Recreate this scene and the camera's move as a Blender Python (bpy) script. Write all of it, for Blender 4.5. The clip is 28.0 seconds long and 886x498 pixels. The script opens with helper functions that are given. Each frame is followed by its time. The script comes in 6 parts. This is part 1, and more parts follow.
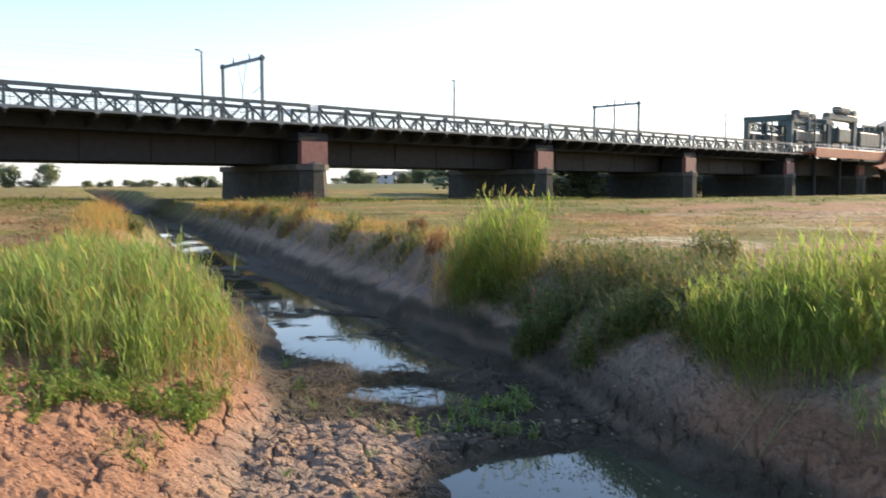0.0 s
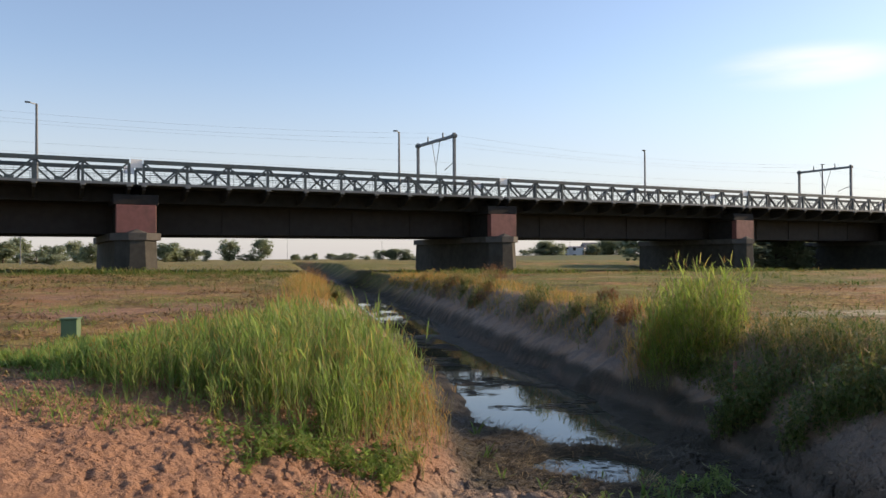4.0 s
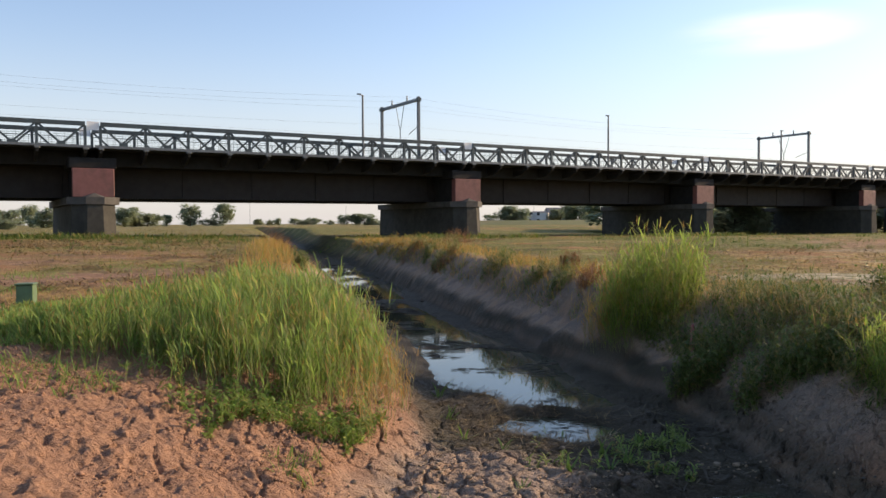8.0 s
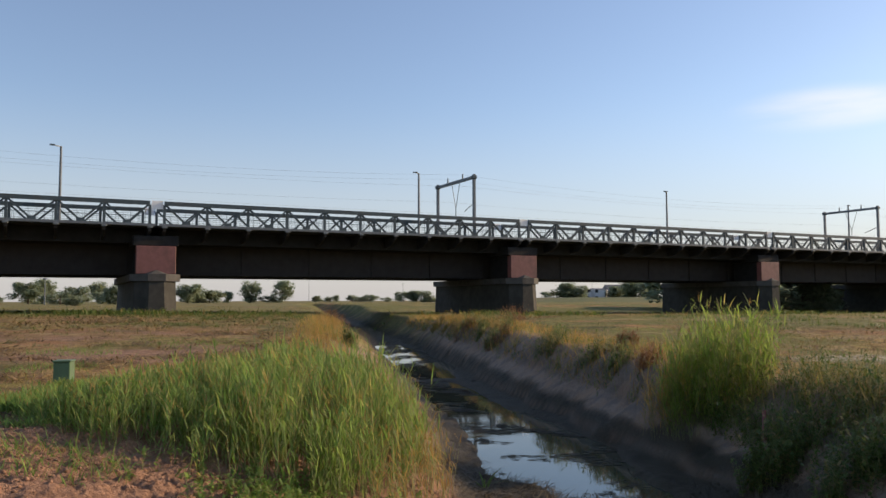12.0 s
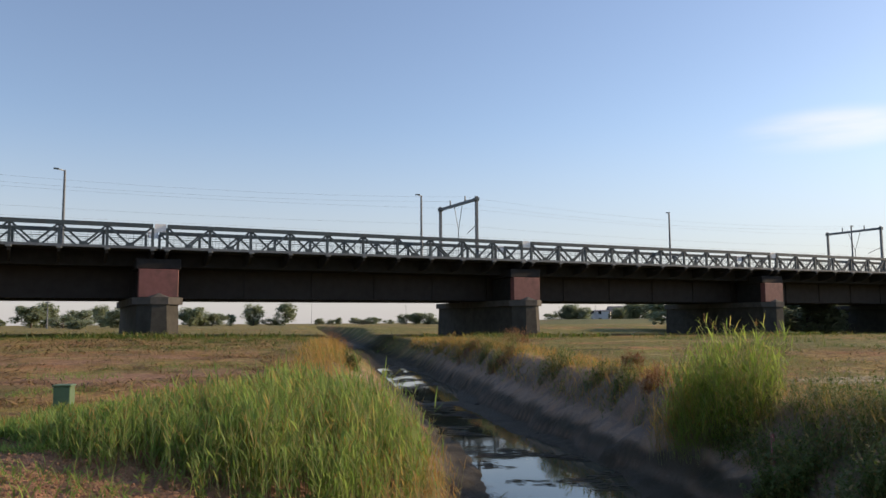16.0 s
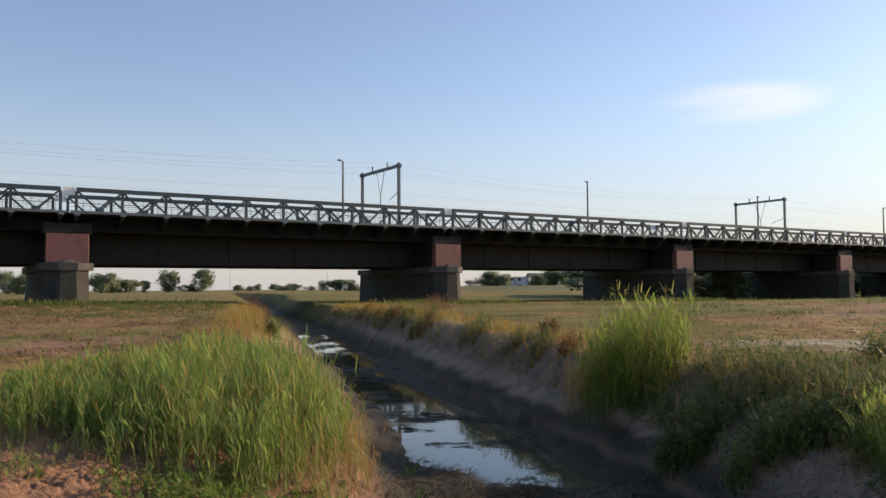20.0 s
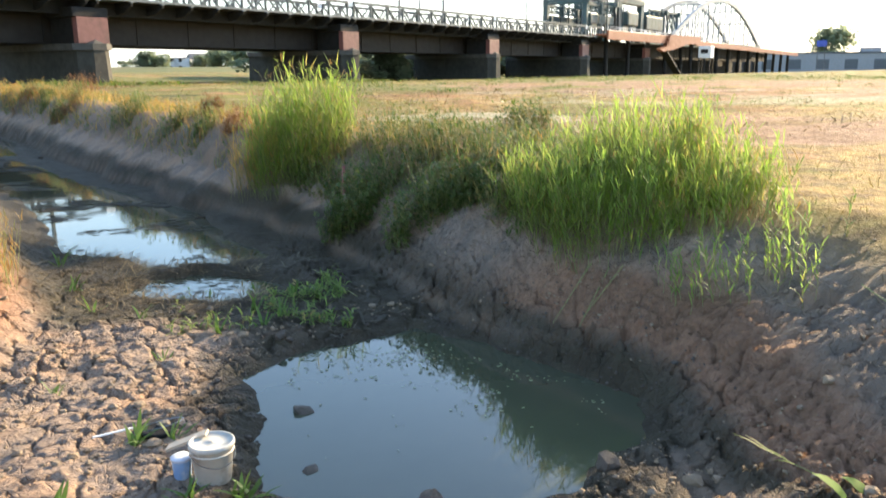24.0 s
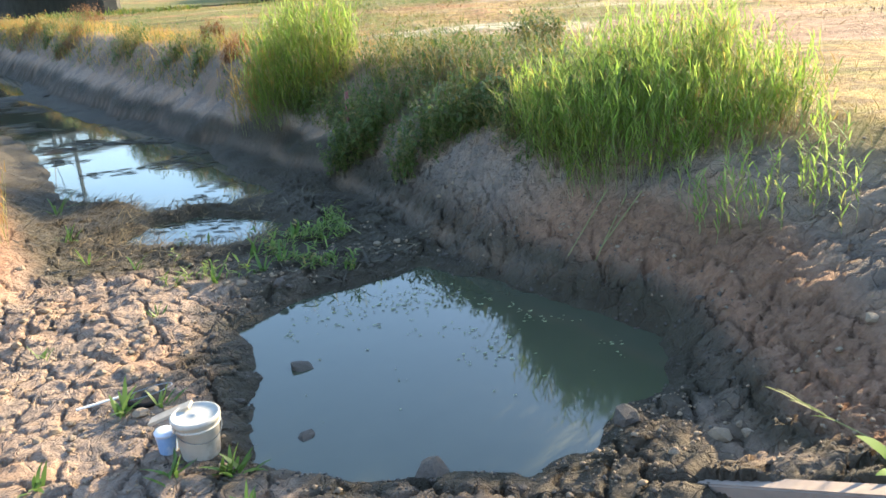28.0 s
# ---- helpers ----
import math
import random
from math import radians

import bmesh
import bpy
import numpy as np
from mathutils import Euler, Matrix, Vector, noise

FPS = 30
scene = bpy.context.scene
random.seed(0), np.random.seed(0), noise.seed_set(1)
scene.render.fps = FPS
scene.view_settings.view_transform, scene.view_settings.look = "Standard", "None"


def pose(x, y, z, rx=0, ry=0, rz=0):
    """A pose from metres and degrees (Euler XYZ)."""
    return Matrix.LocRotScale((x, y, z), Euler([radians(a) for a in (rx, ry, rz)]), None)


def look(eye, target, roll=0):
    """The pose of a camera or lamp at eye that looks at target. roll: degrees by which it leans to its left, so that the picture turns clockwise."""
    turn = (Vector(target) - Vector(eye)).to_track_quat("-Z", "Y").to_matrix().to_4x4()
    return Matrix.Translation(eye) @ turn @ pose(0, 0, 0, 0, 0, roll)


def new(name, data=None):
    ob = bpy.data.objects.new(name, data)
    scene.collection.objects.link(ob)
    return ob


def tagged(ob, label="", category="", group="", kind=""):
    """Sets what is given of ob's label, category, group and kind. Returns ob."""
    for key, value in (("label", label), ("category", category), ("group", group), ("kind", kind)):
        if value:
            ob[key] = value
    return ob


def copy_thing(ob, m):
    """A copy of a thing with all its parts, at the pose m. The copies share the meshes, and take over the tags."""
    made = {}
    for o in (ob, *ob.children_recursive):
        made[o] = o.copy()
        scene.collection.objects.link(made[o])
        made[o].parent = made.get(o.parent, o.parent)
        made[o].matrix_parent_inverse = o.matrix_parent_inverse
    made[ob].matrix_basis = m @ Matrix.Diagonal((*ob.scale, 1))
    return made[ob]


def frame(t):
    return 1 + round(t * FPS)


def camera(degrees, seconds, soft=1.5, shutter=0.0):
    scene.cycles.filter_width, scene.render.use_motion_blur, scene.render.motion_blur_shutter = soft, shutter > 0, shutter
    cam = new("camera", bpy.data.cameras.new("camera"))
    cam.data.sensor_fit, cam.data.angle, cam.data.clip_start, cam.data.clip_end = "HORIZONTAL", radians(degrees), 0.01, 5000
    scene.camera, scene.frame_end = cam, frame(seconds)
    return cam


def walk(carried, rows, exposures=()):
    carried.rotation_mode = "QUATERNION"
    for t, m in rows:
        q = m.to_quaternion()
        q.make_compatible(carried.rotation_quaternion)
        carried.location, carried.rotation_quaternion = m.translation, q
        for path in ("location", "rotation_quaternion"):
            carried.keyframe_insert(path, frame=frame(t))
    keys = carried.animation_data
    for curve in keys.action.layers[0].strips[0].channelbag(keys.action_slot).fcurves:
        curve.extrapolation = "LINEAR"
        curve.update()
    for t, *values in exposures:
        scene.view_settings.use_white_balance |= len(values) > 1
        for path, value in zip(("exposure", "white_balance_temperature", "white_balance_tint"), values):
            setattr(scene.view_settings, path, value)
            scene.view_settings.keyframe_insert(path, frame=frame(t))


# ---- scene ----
cam = camera(58.7, 28.0, shutter=0.25)
PATH = [
    (0, (0.038, 0.057, 2.525), (0.037, 2.051, 2.365), 0.0),
    (0.5, (0.03, -0.058, 2.53), (-0.176, 1.932, 2.506), -0.4),
    (1, (0.024, -0.018, 2.507), (-0.319, 1.952, 2.537), -0.4),
    (1.5, (0.025, -0.016, 2.496), (-0.38, 1.943, 2.529), -0.6),
    (2, (0.025, -0.031, 2.502), (-0.417, 1.919, 2.547), -0.4),
    (2.5, (0.038, -0.024, 2.501), (-0.432, 1.919, 2.542), -0.5),
    (4.5, (0.036, -0.011, 2.486), (-0.435, 1.933, 2.508), -0.3),
    (5, (0.036, -0.024, 2.498), (-0.434, 1.92, 2.532), -0.4),
    (5.5, (0.049, -0.029, 2.499), (-0.403, 1.919, 2.531), -0.3),
    (6, (0.049, -0.026, 2.489), (-0.384, 1.927, 2.508), -0.4),
    (6.5, (0.054, -0.018, 2.495), (-0.351, 1.94, 2.482), -0.3),
    (7, (0.044, -0.014, 2.489), (-0.348, 1.946, 2.454), -0.2),
    (7.5, (0.05, -0.006, 2.488), (-0.336, 1.955, 2.428), -0.3),
    (8, (0.057, -0.007, 2.478), (-0.327, 1.955, 2.412), -0.3),
    (8.5, (0.081, -0.005, 2.453), (-0.288, 1.96, 2.402), -0.3),
    (9, (0.07, 0.107, 2.432), (-0.29, 2.074, 2.376), 0.1),
    (9.5, (0.014, 0.262, 2.462), (-0.282, 2.24, 2.467), 0.2),
    (10, (0.027, 0.323, 2.476), (-0.286, 2.296, 2.558), -1.3),
    (10.5, (0.087, 0.438, 2.474), (-0.354, 2.383, 2.62), -0.8),
    (11, (0.112, 0.524, 2.46), (-0.391, 2.453, 2.625), -0.1),
    (11.5, (0.101, 0.555, 2.462), (-0.418, 2.481, 2.605), -0.1),
    (12, (0.087, 0.57, 2.466), (-0.436, 2.496, 2.596), -0.2),
    (12.5, (0.092, 0.559, 2.474), (-0.406, 2.491, 2.616), -0.3),
    (14.5, (0.055, 0.64, 2.47), (-0.431, 2.572, 2.652), -0.2),
    (15, (0.076, 0.638, 2.467), (-0.428, 2.564, 2.657), -0.4),
    (15.5, (0.068, 0.644, 2.465), (-0.45, 2.566, 2.659), -0.4),
    (16, (0.063, 0.636, 2.469), (-0.465, 2.556, 2.655), -0.4),
    (16.5, (0.067, 0.64, 2.47), (-0.45, 2.564, 2.654), -0.5),
    (17, (0.063, 0.632, 2.471), (-0.447, 2.557, 2.658), -0.5),
    (17.5, (0.053, 0.637, 2.466), (-0.471, 2.558, 2.647), -0.6),
    (18, (0.079, 0.646, 2.459), (-0.43, 2.572, 2.642), -0.7),
    (18.5, (0.08, 0.654, 2.461), (-0.409, 2.586, 2.629), -0.4),
    (19, (0.105, 0.611, 2.465), (-0.3, 2.565, 2.603), -0.7),
    (19.5, (0.094, 0.618, 2.459), (-0.253, 2.584, 2.571), -0.4),
    (20, (0.091, 0.564, 2.474), (-0.246, 2.533, 2.574), -0.4),
    (20.5, (0.096, 0.579, 2.466), (-0.277, 2.541, 2.564), -0.4),
    (22.5, (0.192, 0.664, 2.368), (0.237, 2.664, 2.403), -0.9),
    (23, (0.155, 0.692, 2.369), (0.417, 2.673, 2.309), -0.1),
    (23.5, (0.122, 0.748, 2.293), (0.485, 2.708, 2.137), 0.4),
    (24, (0.15, 0.803, 2.314), (0.613, 2.697, 1.869), -0.2),
    (24.5, (0.309, 1.003, 2.314), (0.788, 2.852, 1.72), -0.6),
    (25, (0.348, 1.107, 2.324), (0.758, 2.92, 1.586), -0.3),
    (25.5, (0.328, 1.22, 2.32), (0.711, 2.998, 1.489), -0.8),
    (26, (0.319, 1.282, 2.296), (0.76, 2.997, 1.367), -1.4),
    (26.5, (0.334, 1.265, 2.317), (0.782, 2.971, 1.374), -2.2),
    (27, (0.393, 1.247, 2.339), (0.803, 3.009, 1.485), -2.9),
    (27.5, (0.412, 1.233, 2.349), (0.786, 3.05, 1.603), -3.6),
    (28, (0.445, 1.237, 2.354), (0.82, 3.09, 1.702), -3.7),
]
EXPOSURES = [(0, 1.3, 7000, 15), (0.4, 0.85, 7200, 17), (1.0, 0.52, 7250, 18), (7, 0.57, 7250, 18), (9, 0.74, 7400, 18), (10, 0.38, 7250, 18), (11, 0.3, 7100, 17), (20, 0.34, 7250, 18),
             (22.5, 0.2, 7300, 19), (23.5, 0.45, 7300, 20), (23.8, 1.3, 7200, 14), (24.0, 1.95, 7200, 8), (24.5, 2.1, 7200, 8), (25.0, 2.32, 7100, 8), (25.6, 2.2, 6900, 7), (28, 2.2, 6850, 6)]
walk(cam, [(t, look(eye, target, roll)) for t, eye, target, roll in PATH], EXPOSURES)

# ---- light ----
SUN_YAW, SUN_ELEV = -55.0, 21.0
sun_dir = Vector((-math.sin(radians(SUN_YAW)) * math.cos(radians(SUN_ELEV)),
                  math.cos(radians(SUN_YAW)) * math.cos(radians(SUN_ELEV)), math.sin(radians(SUN_ELEV))))
sun = new("sun", bpy.data.lights.new("sun", "SUN"))
sun.data.energy, sun.data.angle, sun.data.color = 4.2, radians(0.6), (1.0, 0.80, 0.56)
sun.matrix_world = look(tuple(sun_dir * 100), (0, 0, 0))

world = bpy.data.worlds.new("sky_world")
scene.world = world
world.use_nodes = True
wn, wl = world.node_tree.nodes, world.node_tree.links
wn.clear()
sky = wn.new("ShaderNodeTexSky")
sky.sky_type, sky.sun_disc = "NISHITA", False
sky.sun_elevation, sky.sun_rotation = radians(SUN_ELEV), radians(-SUN_YAW)
sky.air_density, sky.dust_density, sky.ozone_density = 1.05, 0.55, 3.6
coord = wn.new("ShaderNodeTexCoord")
stretch = wn.new("ShaderNodeMapping")
stretch.inputs["Scale"].default_value = (2.2, 2.2, 13.0)
wl.new(coord.outputs["Generated"], stretch.inputs["Vector"])
wisps = wn.new("ShaderNodeTexNoise")
wisps.inputs["Scale"].default_value, wisps.inputs["Detail"].default_value = 1.15, 7.0
wl.new(stretch.outputs["Vector"], wisps.inputs["Vector"])
thin = wn.new("ShaderNodeMapRange")
thin.inputs["From Min"].default_value, thin.inputs["From Max"].default_value = 0.35, 0.62
thin.inputs["To Max"].default_value = 0.42
wl.new(wisps.outputs["Fac"], thin.inputs["Value"])
# one thin cloud low in the sky over the arches, a second fainter one above it
spot = wn.new("ShaderNodeMapping")
spot.vector_type = "TEXTURE"
spot.inputs["Location"].default_value = (0.188, 0.957, 0.215)
spot.inputs["Scale"].default_value = (0.12, 0.12, 0.030)
wl.new(coord.outputs["Generated"], spot.inputs["Vector"])
away = wn.new("ShaderNodeVectorMath")
away.operation = "LENGTH"
wl.new(spot.outputs["Vector"], away.inputs[0])
fade = wn.new("ShaderNodeMapRange")
fade.interpolation_type = "SMOOTHSTEP"
fade.inputs["From Min"].default_value, fade.inputs["From Max"].default_value = 1.0, 0.3
wl.new(away.outputs["Value"], fade.inputs["Value"])
puff = wn.new("ShaderNodeMath")
puff.operation = "MULTIPLY"
wl.new(fade.outputs["Result"], puff.inputs[0])
wl.new(thin.outputs["Result"], puff.inputs[1])
haze = wn.new("ShaderNodeMath")
haze.operation = "ADD"
haze.inputs[1].default_value = 0.02
wl.new(puff.outputs["Value"], haze.inputs[0])
cloud = wn.new("ShaderNodeMix")
cloud.data_type = "RGBA"
wl.new(haze.outputs["Value"], cloud.inputs["Factor"])
wl.new(sky.outputs["Color"], cloud.inputs["A"])
cloud.inputs["B"].default_value = (8.6, 7.5, 6.7, 1)
# pale lilac haze along the horizon
split = wn.new("ShaderNodeSeparateXYZ")
wl.new(coord.outputs["Generated"], split.inputs["Vector"])
low = wn.new("ShaderNodeMapRange")
low.interpolation_type = "SMOOTHSTEP"
low.inputs["From Min"].default_value, low.inputs["From Max"].default_value = 0.26, -0.02
low.inputs["To Max"].default_value = 0.8
wl.new(split.outputs["Z"], low.inputs["Value"])
mist = wn.new("ShaderNodeMix")
mist.data_type = "RGBA"
wl.new(low.outputs["Result"], mist.inputs["Factor"])
wl.new(cloud.outputs["Result"], mist.inputs["A"])
mist.inputs["B"].default_value = (3.0, 3.2, 3.5, 1)
back = wn.new("ShaderNodeBackground")
back.inputs["Strength"].default_value = 0.145
wl.new(mist.outputs["Result"], back.inputs["Color"])
wout = wn.new("ShaderNodeOutputWorld")
wl.new(back.outputs["Background"], wout.inputs["Surface"])


# ---- materials ----
def material(name, rough=0.8, metal=0.0):
    m = bpy.data.materials.new(name)
    m.use_nodes = True
    b = m.node_tree.nodes["Principled BSDF"]
    b.inputs["Roughness"].default_value, b.inputs["Metallic"].default_value = rough, metal
    return m, m.node_tree.nodes, m.node_tree.links, b


def tex_noise(n, l, scale, detail=5.0, rough=0.55, vec=None):
    t = n.new("ShaderNodeTexNoise")
    t.inputs["Scale"].default_value, t.inputs["Detail"].default_value, t.inputs["Roughness"].default_value = scale, detail, rough
    if vec is not None:
        l.new(vec, t.inputs["Vector"])
    return t.outputs["Fac"]


def ranged(n, l, value, lo, hi, to_lo=0.0, to_hi=1.0):
    r = n.new("ShaderNodeMapRange")
    for key, v in (("From Min", lo), ("From Max", hi), ("To Min", to_lo), ("To Max", to_hi)):
        r.inputs[key].default_value = v
    l.new(value, r.inputs["Value"])
    return r.outputs["Result"]


def mixed(n, l, fac, a, b, blend="MIX"):
    m = n.new("ShaderNodeMix")
    m.data_type, m.blend_type = "RGBA", blend
    for key, v in (("Factor", fac), ("A", a), ("B", b)):
        if isinstance(v, tuple):
            m.inputs[key].default_value = (*v, 1)
        elif isinstance(v, float):
            m.inputs[key].default_value = v
        else:
            l.new(v, m.inputs[key])
    return m.outputs["Result"]


def bumped(n, l, b, height, strength=0.5, distance=0.02):
    u = n.new("ShaderNodeBump")
    u.inputs["Strength"].default_value, u.inputs["Distance"].default_value = strength, distance
    l.new(height, u.inputs["Height"])
    l.new(u.outputs["Normal"], b.inputs["Normal"])


def surface(name, a, c, scale=4.0, rough=0.8, metal=0.0, stain=None, stain_scale=0.6, bump=0.3, dist=0.01, spread=0.0):
    """Two tones at grain scale, a stain at a larger scale, relief; spread varies alike pieces."""
    m, n, l, b = material(name, rough, metal)
    pos = n.new("ShaderNodeTexCoord").outputs["Object"]
    grain = tex_noise(n, l, scale, 6, 0.6, pos)
    col = mixed(n, l, ranged(n, l, grain, 0.3, 0.7), a, c)
    if stain:
        big = tex_noise(n, l, stain_scale, 4, 0.6, pos)
        col = mixed(n, l, ranged(n, l, big, 0.5, 0.68, 0, 0.8), col, stain)
    if spread:
        info = n.new("ShaderNodeObjectInfo")
        col = mixed(n, l, ranged(n, l, info.outputs["Random"], 0, 1, 0, spread), col, (0.9, 0.8, 0.7), "MULTIPLY")
    l.new(col, b.inputs["Base Color"])
    l.new(ranged(n, l, grain, 0.2, 0.8, max(rough - 0.12, 0.02), min(rough + 0.1, 1)), b.inputs["Roughness"])
    bumped(n, l, b, grain, bump, dist)
    return m


def leafy(name, a, c, dry, dry_share=0.15, glow=0.45, rough=0.55):
    """Blades and leaves: colour varies from leaf to leaf, light shines through."""
    m, n, l, b = material(name, rough)
    geo = n.new("ShaderNodeNewGeometry")
    pos = n.new("ShaderNodeTexCoord").outputs["Object"]
    col = mixed(n, l, geo.outputs["Random Per Island"], a, c)
    patch = tex_noise(n, l, 1.1, 3, 0.5, pos)
    withered = n.new("ShaderNodeMath")
    withered.operation = "MULTIPLY_ADD"
    l.new(geo.outputs["Random Per Island"], withered.inputs[0])
    withered.inputs[1].default_value = 0.55
    l.new(patch, withered.inputs[2])
    col = mixed(n, l, ranged(n, l, withered.outputs[0], 1.02 - dry_share, 1.12 - dry_share), col, dry)
    l.new(col, b.inputs["Base Color"])
    thin_leaf = n.new("ShaderNodeBsdfTranslucent")
    l.new(col, thin_leaf.inputs["Color"])
    mix = n.new("ShaderNodeMixShader")
    mix.inputs["Fac"].default_value = glow
    l.new(b.outputs["BSDF"], mix.inputs[1])
    l.new(thin_leaf.outputs["BSDF"], mix.inputs[2])
    l.new(mix.outputs["Shader"], n["Material Output"].inputs["Surface"])
    return m


STEEL = surface("blue_grey_painted_steel", (0.062, 0.088, 0.096), (0.046, 0.068, 0.076), 3, 0.5, 0.1, (0.07, 0.075, 0.07), 0.8, 0.15)
GALV = surface("galvanised_steel", (0.17, 0.19, 0.20), (0.12, 0.14, 0.15), 5, 0.6, 0.3, bump=0.1)
REDSTEEL = surface("red_painted_steel", (0.22, 0.085, 0.075), (0.17, 0.068, 0.058), 2, 0.6, 0, (0.12, 0.06, 0.05), 0.5, 0.15)
# girder brown taken almost to black, with the bridge's shade in the colour
GIRDER = surface("shade_darkened_girder_brown", (0.021, 0.0165, 0.0145), (0.016, 0.0125, 0.0115), 1.2, 0.75, 0, (0.018, 0.015, 0.014), 0.35, 0.15)
# near-black: the shade beneath the deck is put into this colour
UNDER = surface("underside_shade_black", (0.012, 0.0115, 0.011), (0.008, 0.0078, 0.0075), 1.5, 0.85)
PIER = surface("weathered_pier_stone", (0.050, 0.048, 0.040), (0.030, 0.030, 0.025), 1.6, 0.9, 0, (0.024, 0.026, 0.021), 0.35, 0.4, 0.03)
CAP = surface("pale_coping_stone", (0.085, 0.08, 0.072), (0.052, 0.05, 0.045), 2.2, 0.85, 0, (0.07, 0.07, 0.066), 0.5, 0.3, 0.02)
WHITE = surface("white_plate", (0.88, 0.88, 0.86), (0.84, 0.84, 0.82), 2, 0.5, bump=0.05)
ORANGE = surface("rust_orange_steel", (0.36, 0.125, 0.06), (0.29, 0.10, 0.05), 1.0, 0.6, 0, (0.30, 0.11, 0.06), 0.25, 0.1)
GREENSTEEL = surface("dark_green_steel", (0.06, 0.10, 0.095), (0.045, 0.075, 0.07), 0.8, 0.55, 0.1, (0.08, 0.07, 0.06), 0.3, 0.1)
ARCHGREY = surface("light_grey_arch_paint", (0.33, 0.35, 0.36), (0.27, 0.29, 0.30), 0.6, 0.5, 0.1)
CONCRETE = surface("stained_culvert_concrete", (0.30, 0.275, 0.245), (0.235, 0.21, 0.18), 9, 0.9, 0, (0.19, 0.13, 0.095), 2.2, 0.35, 0.004)
WINGSTONE = surface("rust_stained_concrete", (0.31, 0.245, 0.20), (0.24, 0.19, 0.155), 8, 0.9, 0, (0.19, 0.10, 0.06), 2.6, 0.4, 0.004)
WIRE = surface("grey_wire", (0.30, 0.32, 0.34), (0.26, 0.28, 0.30), 3, 0.6)


def part(name, bm, mat, parent=None, label=""):
    """One bmesh as one mesh object under a thing or a part."""
    me = bpy.data.meshes.new(name)
    bm.to_mesh(me)
    bm.free()
    me.materials.append(mat)
    ob = new(name, me)
    if parent is not None:
        ob.parent = parent
    return tagged(ob, label)


def holder(name, label, category, at=(0, 0, 0), turn=0.0, group="", kind=""):
    ob = new(name)
    ob.empty_display_size = 0.2
    ob.matrix_basis = pose(*at, 0, 0, turn)
    return tagged(ob, label, category, group, kind)


def box(bm, lo, hi, bevel=0.0):
    """An upright box between two corners, its edges bevelled."""
    lo, hi = Vector(lo), Vector(hi)
    made = bmesh.ops.create_cube(bm, size=1)["verts"]
    bmesh.ops.transform(bm, verts=made, matrix=Matrix.Translation((lo + hi) / 2) @ Matrix.Diagonal((*(hi - lo), 1)))
    if bevel:
        edges = list({e for v in made for e in v.link_edges})
        bmesh.ops.bevel(bm, geom=edges, offset=bevel, segments=1, affect="EDGES")
    return bm


def beam(bm, p, q, wide, high, up=(0, 0, 1)):
    """A rectangular bar from p to q."""
    p, q = Vector(p), Vector(q)
    ax = (q - p).normalized()
    side = ax.cross(Vector(up)).normalized()
    top = side.cross(ax).normalized()
    vs = [bm.verts.new(c + side * (a * wide / 2) + top * (b * high / 2)) for c in (p, q) for a, b in ((-1, -1), (1, -1), (1, 1), (-1, 1))]
    for f in ((0, 1, 2, 3), (7, 6, 5, 4), (0, 4, 5, 1), (1, 5, 6, 2), (2, 6, 7, 3), (3, 7, 4, 0)):
        bm.faces.new([vs[i] for i in f])
    return bm


def rod(bm, p, q, r1, r2=None, sides=8):
    """A round, tapered bar from p to q."""
    p, q = Vector(p), Vector(q)
    r2 = r1 if r2 is None else r2
    m = Matrix.Translation((p + q) / 2) @ (q - p).to_track_quat("Z", "Y").to_matrix().to_4x4()
    bmesh.ops.create_cone(bm, cap_ends=True, segments=sides, radius1=r1, radius2=r2, depth=(q - p).length, matrix=m)
    return bm


def np_mesh(name, verts, faces, mat, smooth=False):
    """A mesh from arrays: verts (n, 3), faces (m, k)."""
    me = bpy.data.meshes.new(name)
    m, k = faces.shape
    me.vertices.add(len(verts))
    me.loops.add(m * k)
    me.polygons.add(m)
    me.vertices.foreach_set("co", np.ascontiguousarray(verts, dtype=np.float32).ravel())
    me.loops.foreach_set("vertex_index", np.ascontiguousarray(faces, dtype=np.int32).ravel())
    me.polygons.foreach_set("loop_start", np.arange(0, m * k, k, dtype=np.int32))
    if smooth:
        me.polygons.foreach_set("use_smooth", np.ones(m, dtype=bool))
    me.update(calc_edges=True)
    me.materials.append(mat)
    return me


# ---- the lie of the land ----
def lattice(ix, iy, seed):
    """A hashed number in 0..1 for each lattice point."""
    h = np.sin(ix * 127.1 + iy * 311.7 + seed * 74.7) * 43758.5453
    return h - np.floor(h)


def vnoise(x, y, scale, seed=0, octaves=4):
    """Smooth noise, -1 to 1."""
    total, amp, norm = 0.0, 1.0, 0.0
    for o in range(octaves):
        c, s = math.cos(0.6 + 1.1 * o + 0.37 * seed), math.sin(0.6 + 1.1 * o + 0.37 * seed)
        u, v = (c * x + s * y) / scale, (c * y - s * x) / scale
        ix, iy = np.floor(u), np.floor(v)
        fx, fy = u - ix, v - iy
        fx, fy = fx * fx * (3 - 2 * fx), fy * fy * (3 - 2 * fy)
        a = lattice(ix, iy, seed + o) * (1 - fx) + lattice(ix + 1, iy, seed + o) * fx
        b = lattice(ix, iy + 1, seed + o) * (1 - fx) + lattice(ix + 1, iy + 1, seed + o) * fx
        total = total + amp * (2 * (a * (1 - fy) + b * fy) - 1)
        norm += amp
        amp, scale = amp * 0.5, scale * 0.47
    return total / norm


